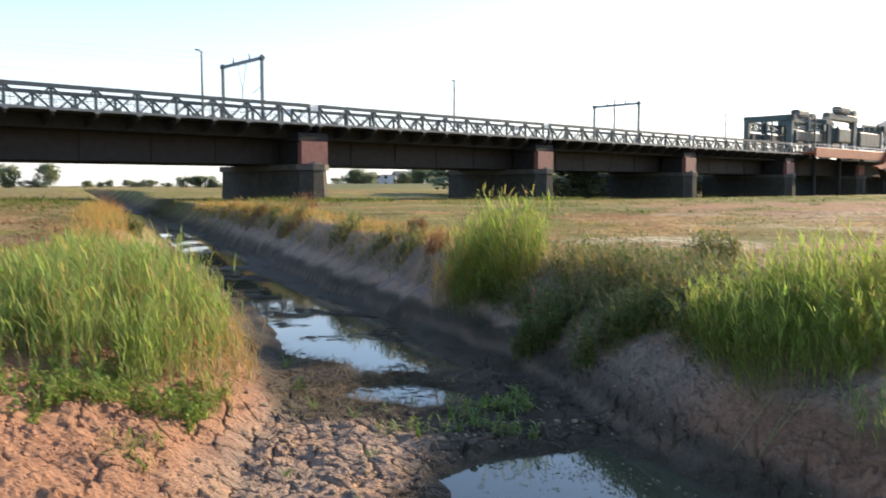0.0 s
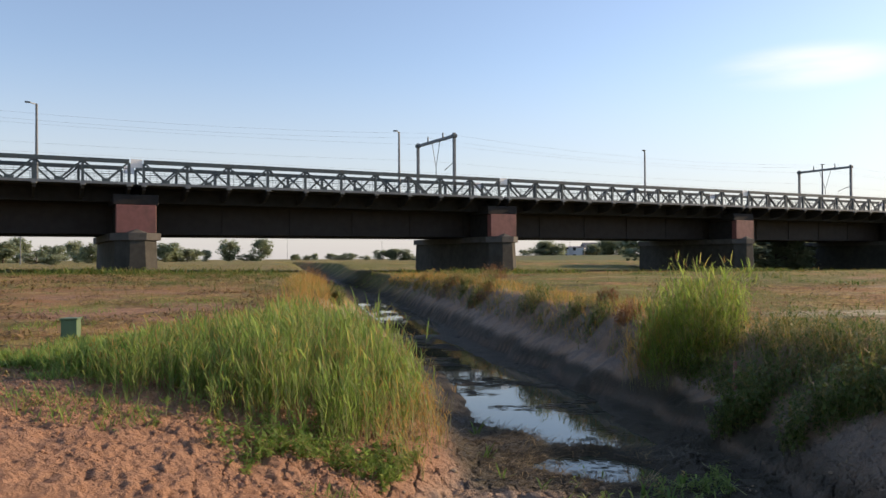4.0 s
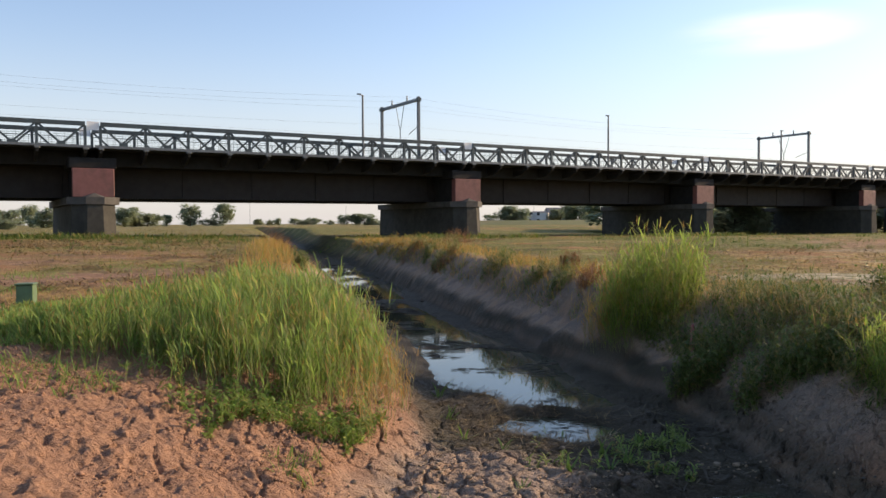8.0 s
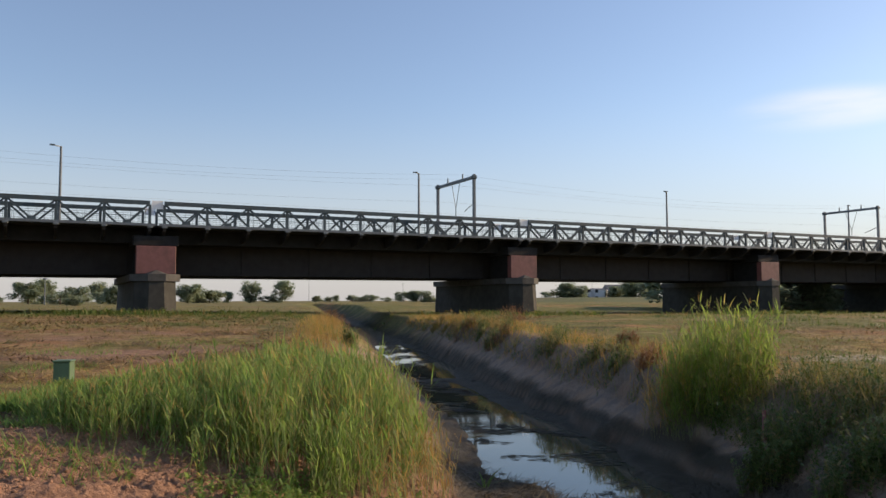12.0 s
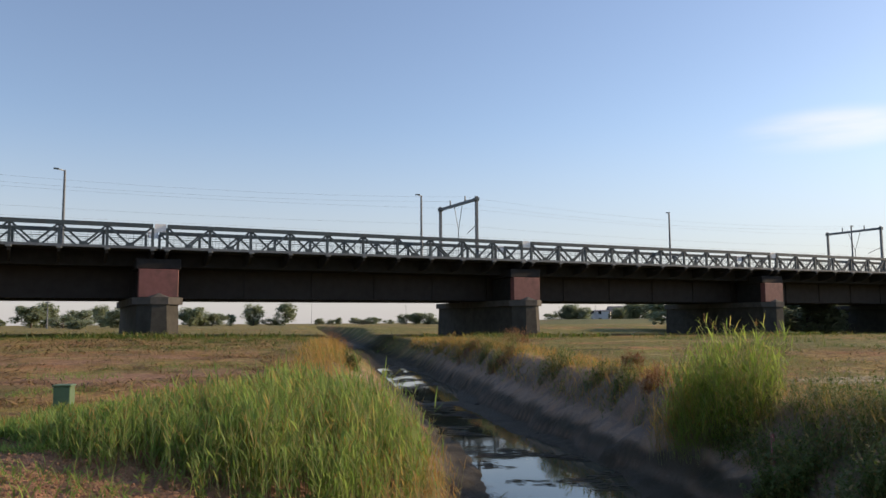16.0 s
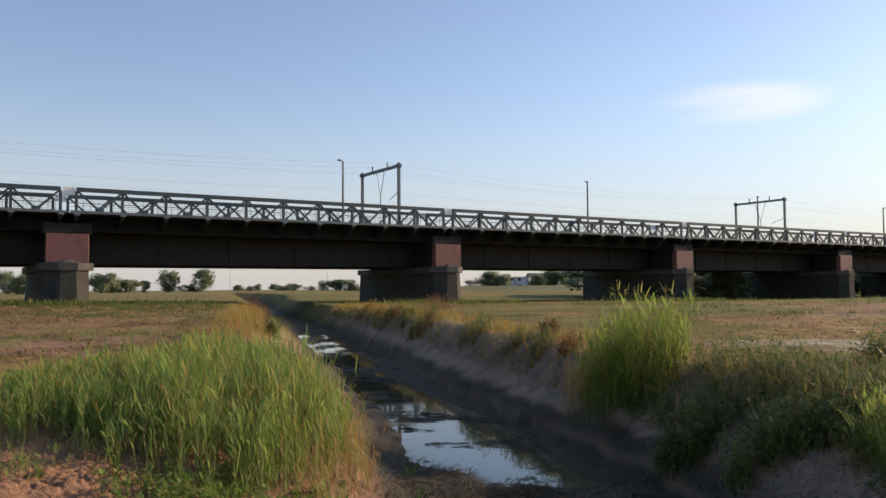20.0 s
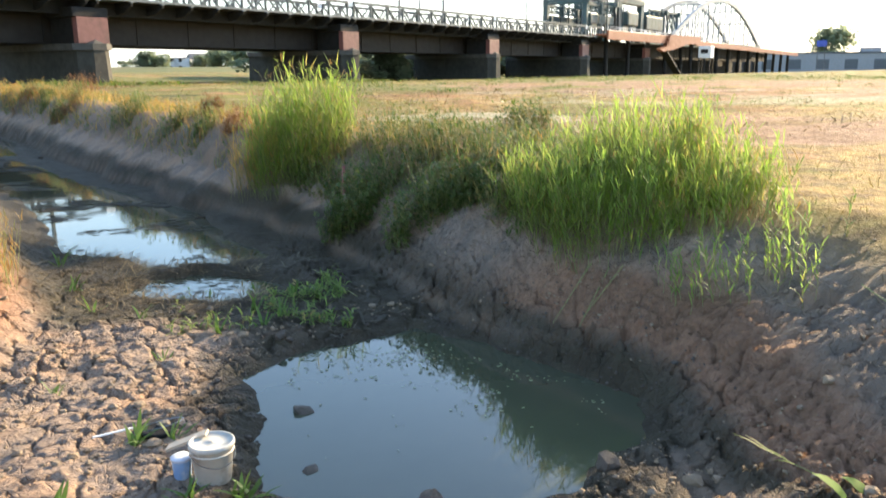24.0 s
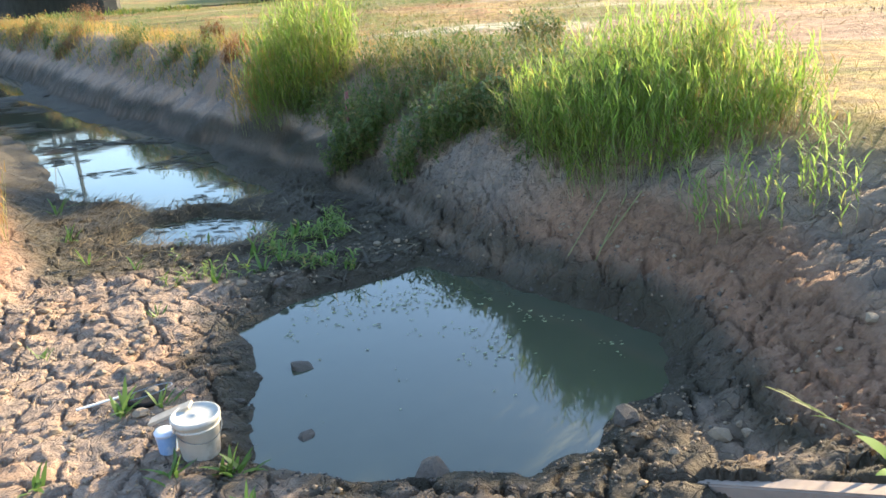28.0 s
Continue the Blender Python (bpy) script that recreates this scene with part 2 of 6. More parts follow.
def cells(x, y, size, seed=0):
    """Distances to the nearest and second-nearest of scattered seeds, in units of size."""
    u, v = x / size, y / size
    ix, iy = np.floor(u), np.floor(v)
    f1, f2 = np.full(np.shape(u), 9.0), np.full(np.shape(u), 9.0)
    for i in (-1, 0, 1):
        for j in (-1, 0, 1):
            px = ix + i + lattice(ix + i, iy + j, seed)
            py = iy + j + lattice(ix + i, iy + j, seed + 31)
            d = np.hypot(u - px, v - py)
            f2 = np.minimum(f2, np.maximum(f1, d))
            f1 = np.minimum(f1, d)
    return f1, f2


def smooth(lo, hi, v):
    s = np.clip((v - lo) / (hi - lo), 0, 1)
    return s * s * (3 - 2 * s)


def shore(x, y, outline):
    """Distance to an outline, negative inside."""
    pts = np.array(outline, dtype=float)
    best, inside = np.full(np.shape(x), 1e9), np.zeros(np.shape(x), dtype=bool)
    for (ax, ay), (bx, by) in zip(pts, np.roll(pts, -1, axis=0)):
        ex, ey = bx - ax, by - ay
        k = np.clip(((x - ax) * ex + (y - ay) * ey) / (ex * ex + ey * ey), 0, 1)
        best = np.minimum(best, np.hypot(x - ax - k * ex, y - ay - k * ey))
        inside ^= ((ay > y) != (by > y)) & (x < ex * (y - ay) / (by - ay + 1e-12) + ax)
    return np.where(inside, -best, best)


POND = [(0.10, 6.66), (0.47, 7.07), (0.9, 7.22), (1.5, 7.46), (1.94, 6.96), (2.25, 6.4), (2.74, 5.6), (2.45, 5.1),
        (2.05, 4.88), (1.76, 4.59), (1.46, 4.49), (1.03, 4.69), (0.69, 4.69), (0.3, 5.0), (0.18, 5.38), (0.25, 5.9)]
POOL = [(1.5, 3.6), (1.76, 3.66), (2.2, 3.5), (2.6, 2.9), (2.2, 2.5), (1.5, 2.3), (1.42, 2.9), (1.4, 3.45)]
PUDDLE = [(-2.2, 11.55), (-2.9, 13.8), (-4.0, 17.0), (-2.8, 17.6), (-1.4, 15.3), (-0.7, 13.9), (-0.4, 12.2), (0.2, 10.85),
          (-0.25, 10.5), (-1.05, 10.5), (-1.35, 11.1), (-1.9, 11.35)]
SMALL = [(-1.15, 9.3), (-0.92, 9.8), (-0.5, 9.97), (0.1, 9.68), (0.48, 9.26), (0.0, 8.98), (-0.3, 8.94), (-0.78, 9.1)]
SHALLOW = [(-4.05, 16.9), (-5.0, 18.9), (-6.9, 23.4), (-6.0, 23.6), (-4.9, 21.6), (-3.9, 19.4), (-3.0, 17.5)]
STREAM = [(-15.0, 41.8), (-11.4, 33.6), (-8.6, 27.4), (-7.0, 24.4), (-6.3, 25.0), (-7.4, 29.0), (-10.0, 35.0), (-13.6, 41.4)]

LEFT_Y = [1, 4, 7, 9.3, 11.4, 12.9, 16.3, 25.2, 30.3, 36.2, 44.5, 60, 80, 120, 200]
LEFT_X = [-1.2, -1.5, -1.75, -1.85, -2.5, -2.98, -4.3, -7.95, -10.2, -12.9, -16.4, -24, -33, -52, -95]
RIGHT_Y = [1, 3, 4.2, 5.6, 6.4, 7.46, 9.3, 11, 13, 16, 21, 25.2, 30.5, 36, 44.5, 60, 80, 120, 200]
RIGHT_X = [2.6, 2.45, 2.4, 2.78, 2.35, 1.8, 1.35, 0.95, 0.1, -1.35, -3.85, -5.5, -7.7, -10.2, -13.8, -21, -30, -49, -92]


def lie(x, y):
    """Ground height without its fine relief, and the distances out from the ditch's two feet."""
    wob = 0.10 * vnoise(x, y, 1.3, 3, 3) + 0.12 * vnoise(x, y, 4.0, 5, 2) + 0.30 * vnoise(x, y, 1.7, 9, 3) * smooth(7.8, 10.5, y) * smooth(60, 40, y)
    out_l = np.interp(y, LEFT_Y, LEFT_X) - x + wob
    out_r = x - np.interp(y, RIGHT_Y, RIGHT_X) + wob
    field = np.interp(y, [-200, 0, 12, 30, 60, 80, 130], [1.0, 1.15, 1.25, 1.42, 1.66, 1.72, 1.75]) + 0.05 * vnoise(x, y, 9, 7, 3) * smooth(150, 40, np.hypot(x, y))
    along, across = 0.745 * (x + 38.39) + 0.667 * (y - 54.64), 0.745 * (y - 54.64) - 0.667 * (x + 38.39)
    field = field - np.interp(along, [-10, 0, 34, 69, 104, 140], [0.0, 0.15, 0.65, 0.95, 1.5, 1.7]) * smooth(-42, -8, across) * smooth(48, 20, across)
    wide_l = np.interp(y, [2, 8, 9.5, 12, 16, 30], [4.4, 3.6, 3.1, 2.8, 2.6, 2.5])
    wide_r = np.interp(y, [2, 4, 5.5, 8, 12, 16, 30], [3.2, 2.9, 2.3, 2.2, 1.95, 1.75, 1.7])
    sl, sr = np.clip(out_l / wide_l, 0, 1), np.clip(out_r / wide_r, 0, 1)
    bed = np.interp(y, [8, 15, 18, 60], [0.07, 0.06, 0.025, 0.02]) + 0.05 * vnoise(x, y, 0.8, 11, 3)
    steep = 0.55 - 0.35 * smooth(8.5, 12, y)
    rise_l = sl * (1 + steep - steep * sl)
    rise_r = np.interp(sr, [0, 0.25, 0.5, 0.75, 1], [0, 0.36, 0.64, 0.86, 1])
    rise_f = np.interp(sr, [0, 0.09, 0.18, 0.48, 0.58, 0.82, 1], [0, 0.15, 0.27, 0.52, 0.64, 0.94, 1])
    rise_r = rise_r + (rise_f - rise_r) * smooth(8.5, 11.5, y)
    z = bed + (field - bed) * np.maximum(rise_l * (sl > 0), rise_r * (sr > 0))
    # the earth dam on which the culvert's head stands
    head = 2.36 + 0.31 * (x - 1.25)
    slope = smooth(3.15, 1.9, y)
    sheer = (y < head).astype(float)
    near_head = smooth(0.75, 0.95, x) * smooth(2.75, 2.65, x)
    z = np.maximum(z, 0.80 * (slope * (1 - near_head) + sheer * near_head))
    # earth banked up behind the wing wall
    wing = 2.105 + (4.0 - y) * 0.406
    behind = np.interp(y, [2.0, 2.8, 4.0], [0.80, 0.70, 0.11]) + 0.14 * np.clip(x - wing - 0.1, 0, 2)
    z = np.where((x > wing + 0.06) & (y < 4.04) & (y > 2.25) & (x < 6), np.maximum(z, behind), z)
    return z, out_l, out_r


def wet(x, y):
    d = np.full(np.shape(x), 1e9)
    for line in (POND, POOL, PUDDLE, SMALL, SHALLOW, STREAM):
        d = np.minimum(d, shore(x, y, line))
    return d + 0.07 * vnoise(x, y, 0.35, 17, 3)


def ground_height(x, y):
    z, out_l, out_r = lie(x, y)
    d = wet(x, y)
    near = smooth(34, 14, np.hypot(x, y - 3)) * smooth(2.3, 3.1, y)
    # cracked clay: domed clods, open cracks
    shelf = smooth(0.04, 0.35, d) * smooth(3.5, 0.6, out_l) * smooth(0.8, 0.1, out_r) * smooth(12.5, 9.5, y) * smooth(2.3, 3.1, y)
    bank = smooth(0.03, 0.3, d) * smooth(0.0, 0.3, out_r) * smooth(1.9, 1.0, out_r) * near
    slope = smooth(0.4, 1.4, out_l) * near
    bx, by = x + 0.10 * vnoise(x, y, 0.26, 23, 4), y + 0.10 * vnoise(x, y, 0.26, 29, 4)
    f1, f2 = cells(bx, by, 0.25, 41)
    g1, g2 = cells(bx + 0.03 * vnoise(x, y, 0.07, 31, 2), by, 0.075, 43)
    tall = 0.9 * vnoise(x, y, 0.17, 37, 2)
    big = 0.026 * (1 - 0.5 * f1 ** 6) * (1 + 1.2 * tall) - 0.14 * smooth(0.09, 0.0, f2 - f1) * smooth(-0.6, 0.0, vnoise(x, y, 0.45, 39, 2))
    fine = 0.020 * (1 - 1.1 * g1 ** 3) - 0.022 * smooth(0.16, 0.0, g2 - g1) + 0.02 * vnoise(x, y, 0.10, 67, 3)
    lump = vnoise(x, y, 0.5, 47, 4)
    z = z + shelf * (big * (0.55 + 0.45 * lump) + fine * (0.2 + 0.5 * smooth(-0.1, 0.5, lump)) + 0.05 * lump + 0.017 * vnoise(x, y, 0.075, 69, 3))
    z = z + bank * ((0.45 * big + 1.0 * fine + 0.02 * vnoise(x, y, 0.08, 72, 2)) * smooth(10.0, 8.5, y) + 0.10 * vnoise(x, y, 0.55, 53, 5))
    far_bank = smooth(0.1, 0.5, out_r) * smooth(2.2, 1.3, out_r) * smooth(8, 11, y) * smooth(60, 45, y)
    z = z + far_bank * (0.11 * vnoise(x, y, 0.9, 54, 4) + 0.10 * vnoise(x, y, 0.4, 56, 2) * smooth(22, 12, y))
    z = z + slope * (0.045 * vnoise(x, y, 0.30, 59, 3) * smooth(16, 10, y) + 0.5 * fine * smooth(-0.2, 0.4, lump) * smooth(10.0, 8.5, y))
    h1, _ = cells(bx + 0.05 * vnoise(x, y, 0.15, 33, 2), by, 0.13, 45)
    tilled = slope * smooth(9.5, 8.0, y) * smooth(-8.0, -5.0, x)
    clotted = smooth(-0.1, 0.35, vnoise(x, y, 0.7, 58, 3))
    z = z + tilled * (clotted * (0.030 * (1 - 1.3 * h1 ** 2) * smooth(0.0, 0.5, vnoise(x, y, 0.2, 57, 2))) + 0.12 * fine + 0.030 * vnoise(x, y, 0.12, 68, 3) + 0.024 * vnoise(x, y, 0.06, 70, 2))
    open_field = np.maximum(smooth(2.8, 4.0, out_l), smooth(1.9, 2.8, out_r)) * smooth(70, 35, np.hypot(x, y)) * smooth(4, 7, y)
    z = z + open_field * (0.05 * vnoise(x, y, 0.8, 63, 3) + 0.05 * vnoise(x, y, 2.6, 65, 2))
    # sodden bed, basins under the water
    z = z + 0.035 * vnoise(x, y, 0.16, 61, 3) * smooth(0.7, 0.05, d) * near
    z = z + (-0.13 - z) * smooth(0.28, -0.22, d)
    return z


def patches(x, y):
    """How far the field is bare tilth, pale mown hay and green sward, each 0 to 1."""
    ragged = 0.5 * vnoise(x, y, 1.8, 203, 4)
    torn = vnoise(x * 0.35 + 0.25 * y, y - 0.1 * x, 1.5, 205, 4)

    def blot(cx, cy, rx, ry):
        return smooth(1.15, 0.7, np.hypot((x - cx) / rx, (y - cy) / ry) + ragged)
    bare = np.maximum(blot(3.7, 12.4, 2.3, 1.9), 0.95 * blot(8.5, 12.5, 5.0, 6.5) * smooth(-0.5, -0.1, torn))
    bare = np.maximum(bare, 0.9 * blot(26, 36, 16, 13) * smooth(-0.4, 0.0, torn))
    bare = np.maximum(bare, blot(-11.0, 15.5, 3.4, 3.6) * smooth(-0.3, 0.15, torn))
    bare = np.maximum(bare, 0.8 * blot(-17.0, 24.0, 5.5, 6.0) * smooth(-0.1, 0.25, torn))
    hay = np.maximum(blot(4.6, 17.2, 3.2, 1.8), 0.6 * blot(13.5, 23.5, 6.0, 3.4)) * smooth(-0.25, 0.15, torn)
    hay = np.maximum(hay, 0.5 * blot(20, 29, 12, 3.5) * smooth(0.0, 0.3, torn))
    right, left = x > -0.45 * y + 5, x < -0.45 * y + 2
    green = np.where(right, smooth(24, 34, y - 0.35 * x + 6 * ragged), 0.0) * smooth(-0.4, 0.15, torn)
    green = np.maximum(green, np.where(left, smooth(36, 50, y + 12 * ragged), 0.0) * smooth(-0.4, 0.1, torn))
    green = np.maximum(green, np.where(left, 0.8 * smooth(0.15, 0.4, torn), 0.0))
    return bare, hay, green * (1 - bare)


def spaced(lo, hi, step, far, ratio_lo, ratio_hi):
    """Grid lines: even steps from lo to hi, then ever wider to far on either side."""
    mid = np.arange(lo, hi, step)
    up, down, s = [mid[-1]], [mid[0]], step
    while up[-1] < far:
        s *= ratio_hi
        up.append(up[-1] + s)
    s = step
    while down[-1] > -far:
        s *= ratio_lo
        down.append(down[-1] - s)
    return np.concatenate([np.array(down[:0:-1]), mid, np.array(up[1:])])


gx, gy = spaced(-4.2, 3.0, 0.0185, 3200, 1.03, 1.04), spaced(3.2, 8.0, 0.0185, 3200, 1.1, 1.0165)
GX, GY = np.meshgrid(gx, gy)
GZ = ground_height(GX, GY)
nx, ny = len(gx), len(gy)
idx = np.arange(nx * ny).reshape(ny, nx)
quads = np.stack([idx[:-1, :-1], idx[:-1, 1:], idx[1:, 1:], idx[1:, :-1]], -1).reshape(-1, 4)


def earth():
    m, n, l, b = material("earth_mud_and_stubble", 0.95)
    att = n.new("ShaderNodeAttribute")
    att.attribute_name = "zones"
    sep = n.new("ShaderNodeSeparateColor")
    l.new(att.outputs["Color"], sep.inputs["Color"])
    pos = n.new("ShaderNodeTexCoord").outputs["Object"]
    fine = tex_noise(n, l, 22, 8, 0.65, pos)
    mid = tex_noise(n, l, 2.3, 6, 0.6, pos)
    big = tex_noise(n, l, 0.22, 5, 0.6, pos)
    wide = tex_noise(n, l, 0.06, 4, 0.55, pos)
    flat = n.new("ShaderNodeMapping")
    flat.inputs["Scale"].default_value = (0.15, 0.24, 0.1)
    flat.inputs["Rotation"].default_value = (0, 0, 0.15)
    l.new(pos, flat.inputs["Vector"])
    streak = tex_noise(n, l, 1.0, 6, 0.65, flat.outputs["Vector"])
    clay = mixed(n, l, ranged(n, l, fine, 0.3, 0.7), (0.40, 0.30, 0.225), (0.265, 0.197, 0.147))
    patchy = tex_noise(n, l, 1.1, 5, 0.6, pos)
    clay = mixed(n, l, ranged(n, l, patchy, 0.48, 0.58, 0, 0.8), clay, (0.39, 0.255, 0.165))
    clay = mixed(n, l, ranged(n, l, mid, 0.44, 0.62, 0, 0.8), clay, (0.185, 0.155, 0.13))
    red = mixed(n, l, ranged(n, l, fine, 0.3, 0.7), (0.40, 0.232, 0.142), (0.25, 0.138, 0.088))
    red = mixed(n, l, ranged(n, l, mid, 0.5, 0.75, 0, 0.6), red, (0.25, 0.14, 0.09))
    # stubble: bare brown, straw, green regrowth, red bare patches, pale mown swathes
    tuft = tex_noise(n, l, 3.2, 7, 0.75, pos)
    straw = mixed(n, l, ranged(n, l, tuft, 0.40, 0.60), (0.15, 0.092, 0.036), (0.42, 0.285, 0.09))
    straw = mixed(n, l, ranged(n, l, big, 0.50, 0.56, 0, 0.75), straw, (0.15, 0.17, 0.03))
    straw = mixed(n, l, ranged(n, l, big, 0.45, 0.40, 0, 0.8), straw, (0.33, 0.165, 0.075))
    straw = mixed(n, l, ranged(n, l, wide, 0.52, 0.58, 0, 0.75), straw, (0.125, 0.14, 0.03))
    straw = mixed(n, l, ranged(n, l, wide, 0.46, 0.41, 0, 0.6), straw, (0.25, 0.115, 0.055))
    straw = mixed(n, l, ranged(n, l, streak, 0.54, 0.60, 0, 0.75), straw, (0.33, 0.25, 0.115))
    straw = mixed(n, l, ranged(n, l, streak, 0.44, 0.38, 0, 0.85), straw, (0.055, 0.058, 0.018))
    straw = mixed(n, l, ranged(n, l, mid, 0.52, 0.62, 0, 0.6), straw, (0.13, 0.08, 0.032))
    spread = n.new("ShaderNodeAttribute")
    spread.attribute_name = "patches"
    kind = n.new("ShaderNodeSeparateColor")
    l.new(spread.outputs["Color"], kind.inputs["Color"])
    sward = mixed(n, l, ranged(n, l, tuft, 0.40, 0.60), (0.075, 0.085, 0.02), (0.20, 0.19, 0.05))
    straw = mixed(n, l, kind.outputs["Blue"], straw, sward)
    tilth = mixed(n, l, ranged(n, l, tuft, 0.42, 0.62), (0.20, 0.112, 0.070), (0.37, 0.225, 0.137))
    straw = mixed(n, l, kind.outputs["Red"], straw, tilth)
    hay = mixed(n, l, ranged(n, l, tuft, 0.42, 0.60), (0.20, 0.20, 0.11), (0.52, 0.46, 0.33))
    straw = mixed(n, l, kind.outputs["Green"], straw, hay)
    # wet mud; the same tone also darkens the shaded right bank
    mud = mixed(n, l, ranged(n, l, mid, 0.35, 0.7), (0.026, 0.0225, 0.013), (0.066, 0.056, 0.033))
    col = mixed(n, l, sep.outputs["Green"], clay, red)
    col = mixed(n, l, sep.outputs["Blue"], col, straw)
    col = mixed(n, l, sep.outputs["Red"], col, mud)
    l.new(col, b.inputs["Base Color"])
    l.new(ranged(n, l, sep.outputs["Red"], 0.3, 1.0, 0.95, 0.7), b.inputs["Roughness"])
    b.inputs["Specular IOR Level"].default_value = 0.25
    # hairline cracks and crumbs on the bare clay
    vor = n.new("ShaderNodeTexVoronoi")
    vor.feature = "DISTANCE_TO_EDGE"
    vor.inputs["Scale"].default_value = 7.0
    warp = n.new("ShaderNodeMix")
    warp.data_type = "VECTOR"
    warp.inputs["Factor"].default_value = 0.22
    tw = n.new("ShaderNodeTexNoise")
    tw.inputs["Scale"].default_value = 5.0
    l.new(pos, warp.inputs["A"])
    l.new(pos, tw.inputs["Vector"])
    l.new(tw.outputs["Color"], warp.inputs["B"])
    l.new(warp.outputs["Result"], vor.inputs["Vector"])
    depth = ranged(n, l, sep.outputs["Green"], 0.0, 0.6, 0.28, 0.10)
    crack = ranged(n, l, vor.outputs["Distance"], 0.0, 0.04)
    relief = n.new("ShaderNodeMath")
    relief.operation = "MULTIPLY_ADD"
    l.new(crack, relief.inputs[0])
    l.new(depth, relief.inputs[1])
    l.new(fine, relief.inputs[2])
    bumped(n, l, b, relief.outputs[0], 1.0, 0.05)
    return m


EARTH = earth()
ground_me = np_mesh("ground", np.stack([GX, GY, GZ], -1).reshape(-1, 3), quads, EARTH, True)
_, OL, OR = lie(GX, GY)
SD = wet(GX, GY)
lush = vnoise(GX, GY, 1.2, 71, 3)
SR, FARTHER = OR / np.interp(GY, [4, 5.5, 8, 12, 16], [2.9, 2.3, 2.1, 1.65, 1.5]), smooth(8.5, 11.5, GY)
in_ditch = smooth(0.25 + 0.65 * smooth(8, 10, GY), -0.1 + 0.35 * smooth(8, 10, GY), OL + 0.25 * lush) * smooth(0.3, -0.1, OR)
zone_r = np.maximum(smooth(0.62, 0.14, SD + 0.34 * vnoise(GX, GY, 0.45, 73, 3)), in_ditch * smooth(7.3, 7.9, GY + 0.45 * GX + 0.3 * lush)) * 0.95
# right bank: wet foot, plus the bank's shade painted in as mud tone
zone_r = np.maximum(zone_r, smooth(-0.1, 0.2, OR) * smooth(1.9, 1.2, OR) * ((1 - FARTHER) * np.interp(SR, [0, 0.1, 0.26, 0.7, 0.95], [1.0, 0.85, 0.2, 0.12, 0.15]) + FARTHER * np.interp(SR, [0, 0.2, 0.3, 0.48, 0.58, 0.95], [1.0, 0.95, 0.0, 0.0, 0.4, 0.25]) + 0.18 * lush))
zone_r = np.maximum(zone_r, smooth(0.35, 0.0, GZ) * smooth(0.1, 0.25, OR + 0.25) * 0.8 * (GY > 4.2) * (GY < 9.5))
zone_g = np.maximum(smooth(0.0, 0.6, OL + 0.3 * lush) * smooth(26, 14, np.hypot(GX, GY)), smooth(0.1, 0.35, OR) * smooth(1.0, 0.7, OR + 0.2 * lush) * smooth(8.0, 6.8, GY) * smooth(-0.9, -0.3, lush))
zone_b = np.maximum(smooth(2.6, 6.5, OL + 1.8 * lush + 0.22 * (GY - 10)) * 0.9, smooth(1.3, 2.1, OR + 0.3 * lush))
zone_b = np.where(GY < 1, 0.6, zone_b)
zone_r = zone_r * (1 - 0.75 * zone_g * smooth(0.05, 0.3, OR))
zone_r = np.maximum(zone_r, 0.3 * smooth(0.3, 0.45, OR + 0.1 * lush) * smooth(0.95, 0.7, OR + 0.2 * lush) * smooth(7.2, 6.6, GY) * smooth(3.9, 4.4, GY))
zone_r = np.maximum(zone_r, 0.85 * smooth(1.0, 1.4, GX + 0.2 * lush) * smooth(2.65, 2.2, GX) * smooth(5.1, 4.6, GY + 0.2 * lush) * smooth(3.2, 3.45, GY))
cols = np.stack([zone_r, zone_g, zone_b, np.ones_like(zone_r)], -1).reshape(-1, 4)
lay = ground_me.color_attributes.new("zones", "FLOAT_COLOR", "POINT")
lay.data.foreach_set("color", np.ascontiguousarray(cols, dtype=np.float32).ravel())
swards = ground_me.color_attributes.new("patches", "FLOAT_COLOR", "POINT")
swards.data.foreach_set("color", np.ascontiguousarray(np.stack([*patches(GX, GY), np.ones_like(GX)], -1).reshape(-1, 4), dtype=np.float32).ravel())
ground = tagged(new("ground", ground_me), "dry floodplain of cracked reddish clay, stubble and ditch banks", "ground", kind="structure")


def gz(x, y):
    return float(ground_height(np.array([float(x)]), np.array([float(y)]))[0])


# ---- water ----
def water_mat():
    m, n, l, b = material("still_ditch_water", 0.03)
    pos = n.new("ShaderNodeTexCoord").outputs["Object"]
    murk = tex_noise(n, l, 1.3, 5, 0.6, pos)
    l.new(mixed(n, l, murk, (0.048, 0.056, 0.036), (0.074, 0.078, 0.05)), b.inputs["Base Color"])
    b.inputs["IOR"].default_value = 1.33
    b.inputs["Specular IOR Level"].default_value = 1.0
    bumped(n, l, b, tex_noise(n, l, 5.0, 2, 0.5, pos), 0.04, 0.01)
    return m


WATER = water_mat()
bm = bmesh.new()
wy = list(np.linspace(2.3, 64, 80))
rows = []
for yy in wy:
    a, c = float(np.interp(yy, LEFT_Y, LEFT_X)) - 0.6, float(np.interp(yy, RIGHT_Y, RIGHT_X)) + 0.5
    rows.append([bm.verts.new((a + (c - a) * k / 6, yy, 0.0)) for k in range(7)])
for r, s in zip(rows, rows[1:]):
    for k in range(6):
        bm.faces.new((r[k], r[k + 1], s[k + 1], s[k]))
water = part("water", bm, WATER)
tagged(water, "still shallow water in a nearly dry ditch", "water", kind="structure")


# ---- the bridge: s runs along it, w across it away from the ditch ----
ORIGIN = Vector((-38.39, 54.64, 0.0))
BRIDGE_TURN = 41.843
SPAN, GAP0 = 34.4, 0.25
TOP, LOW = 10.42, 8.38


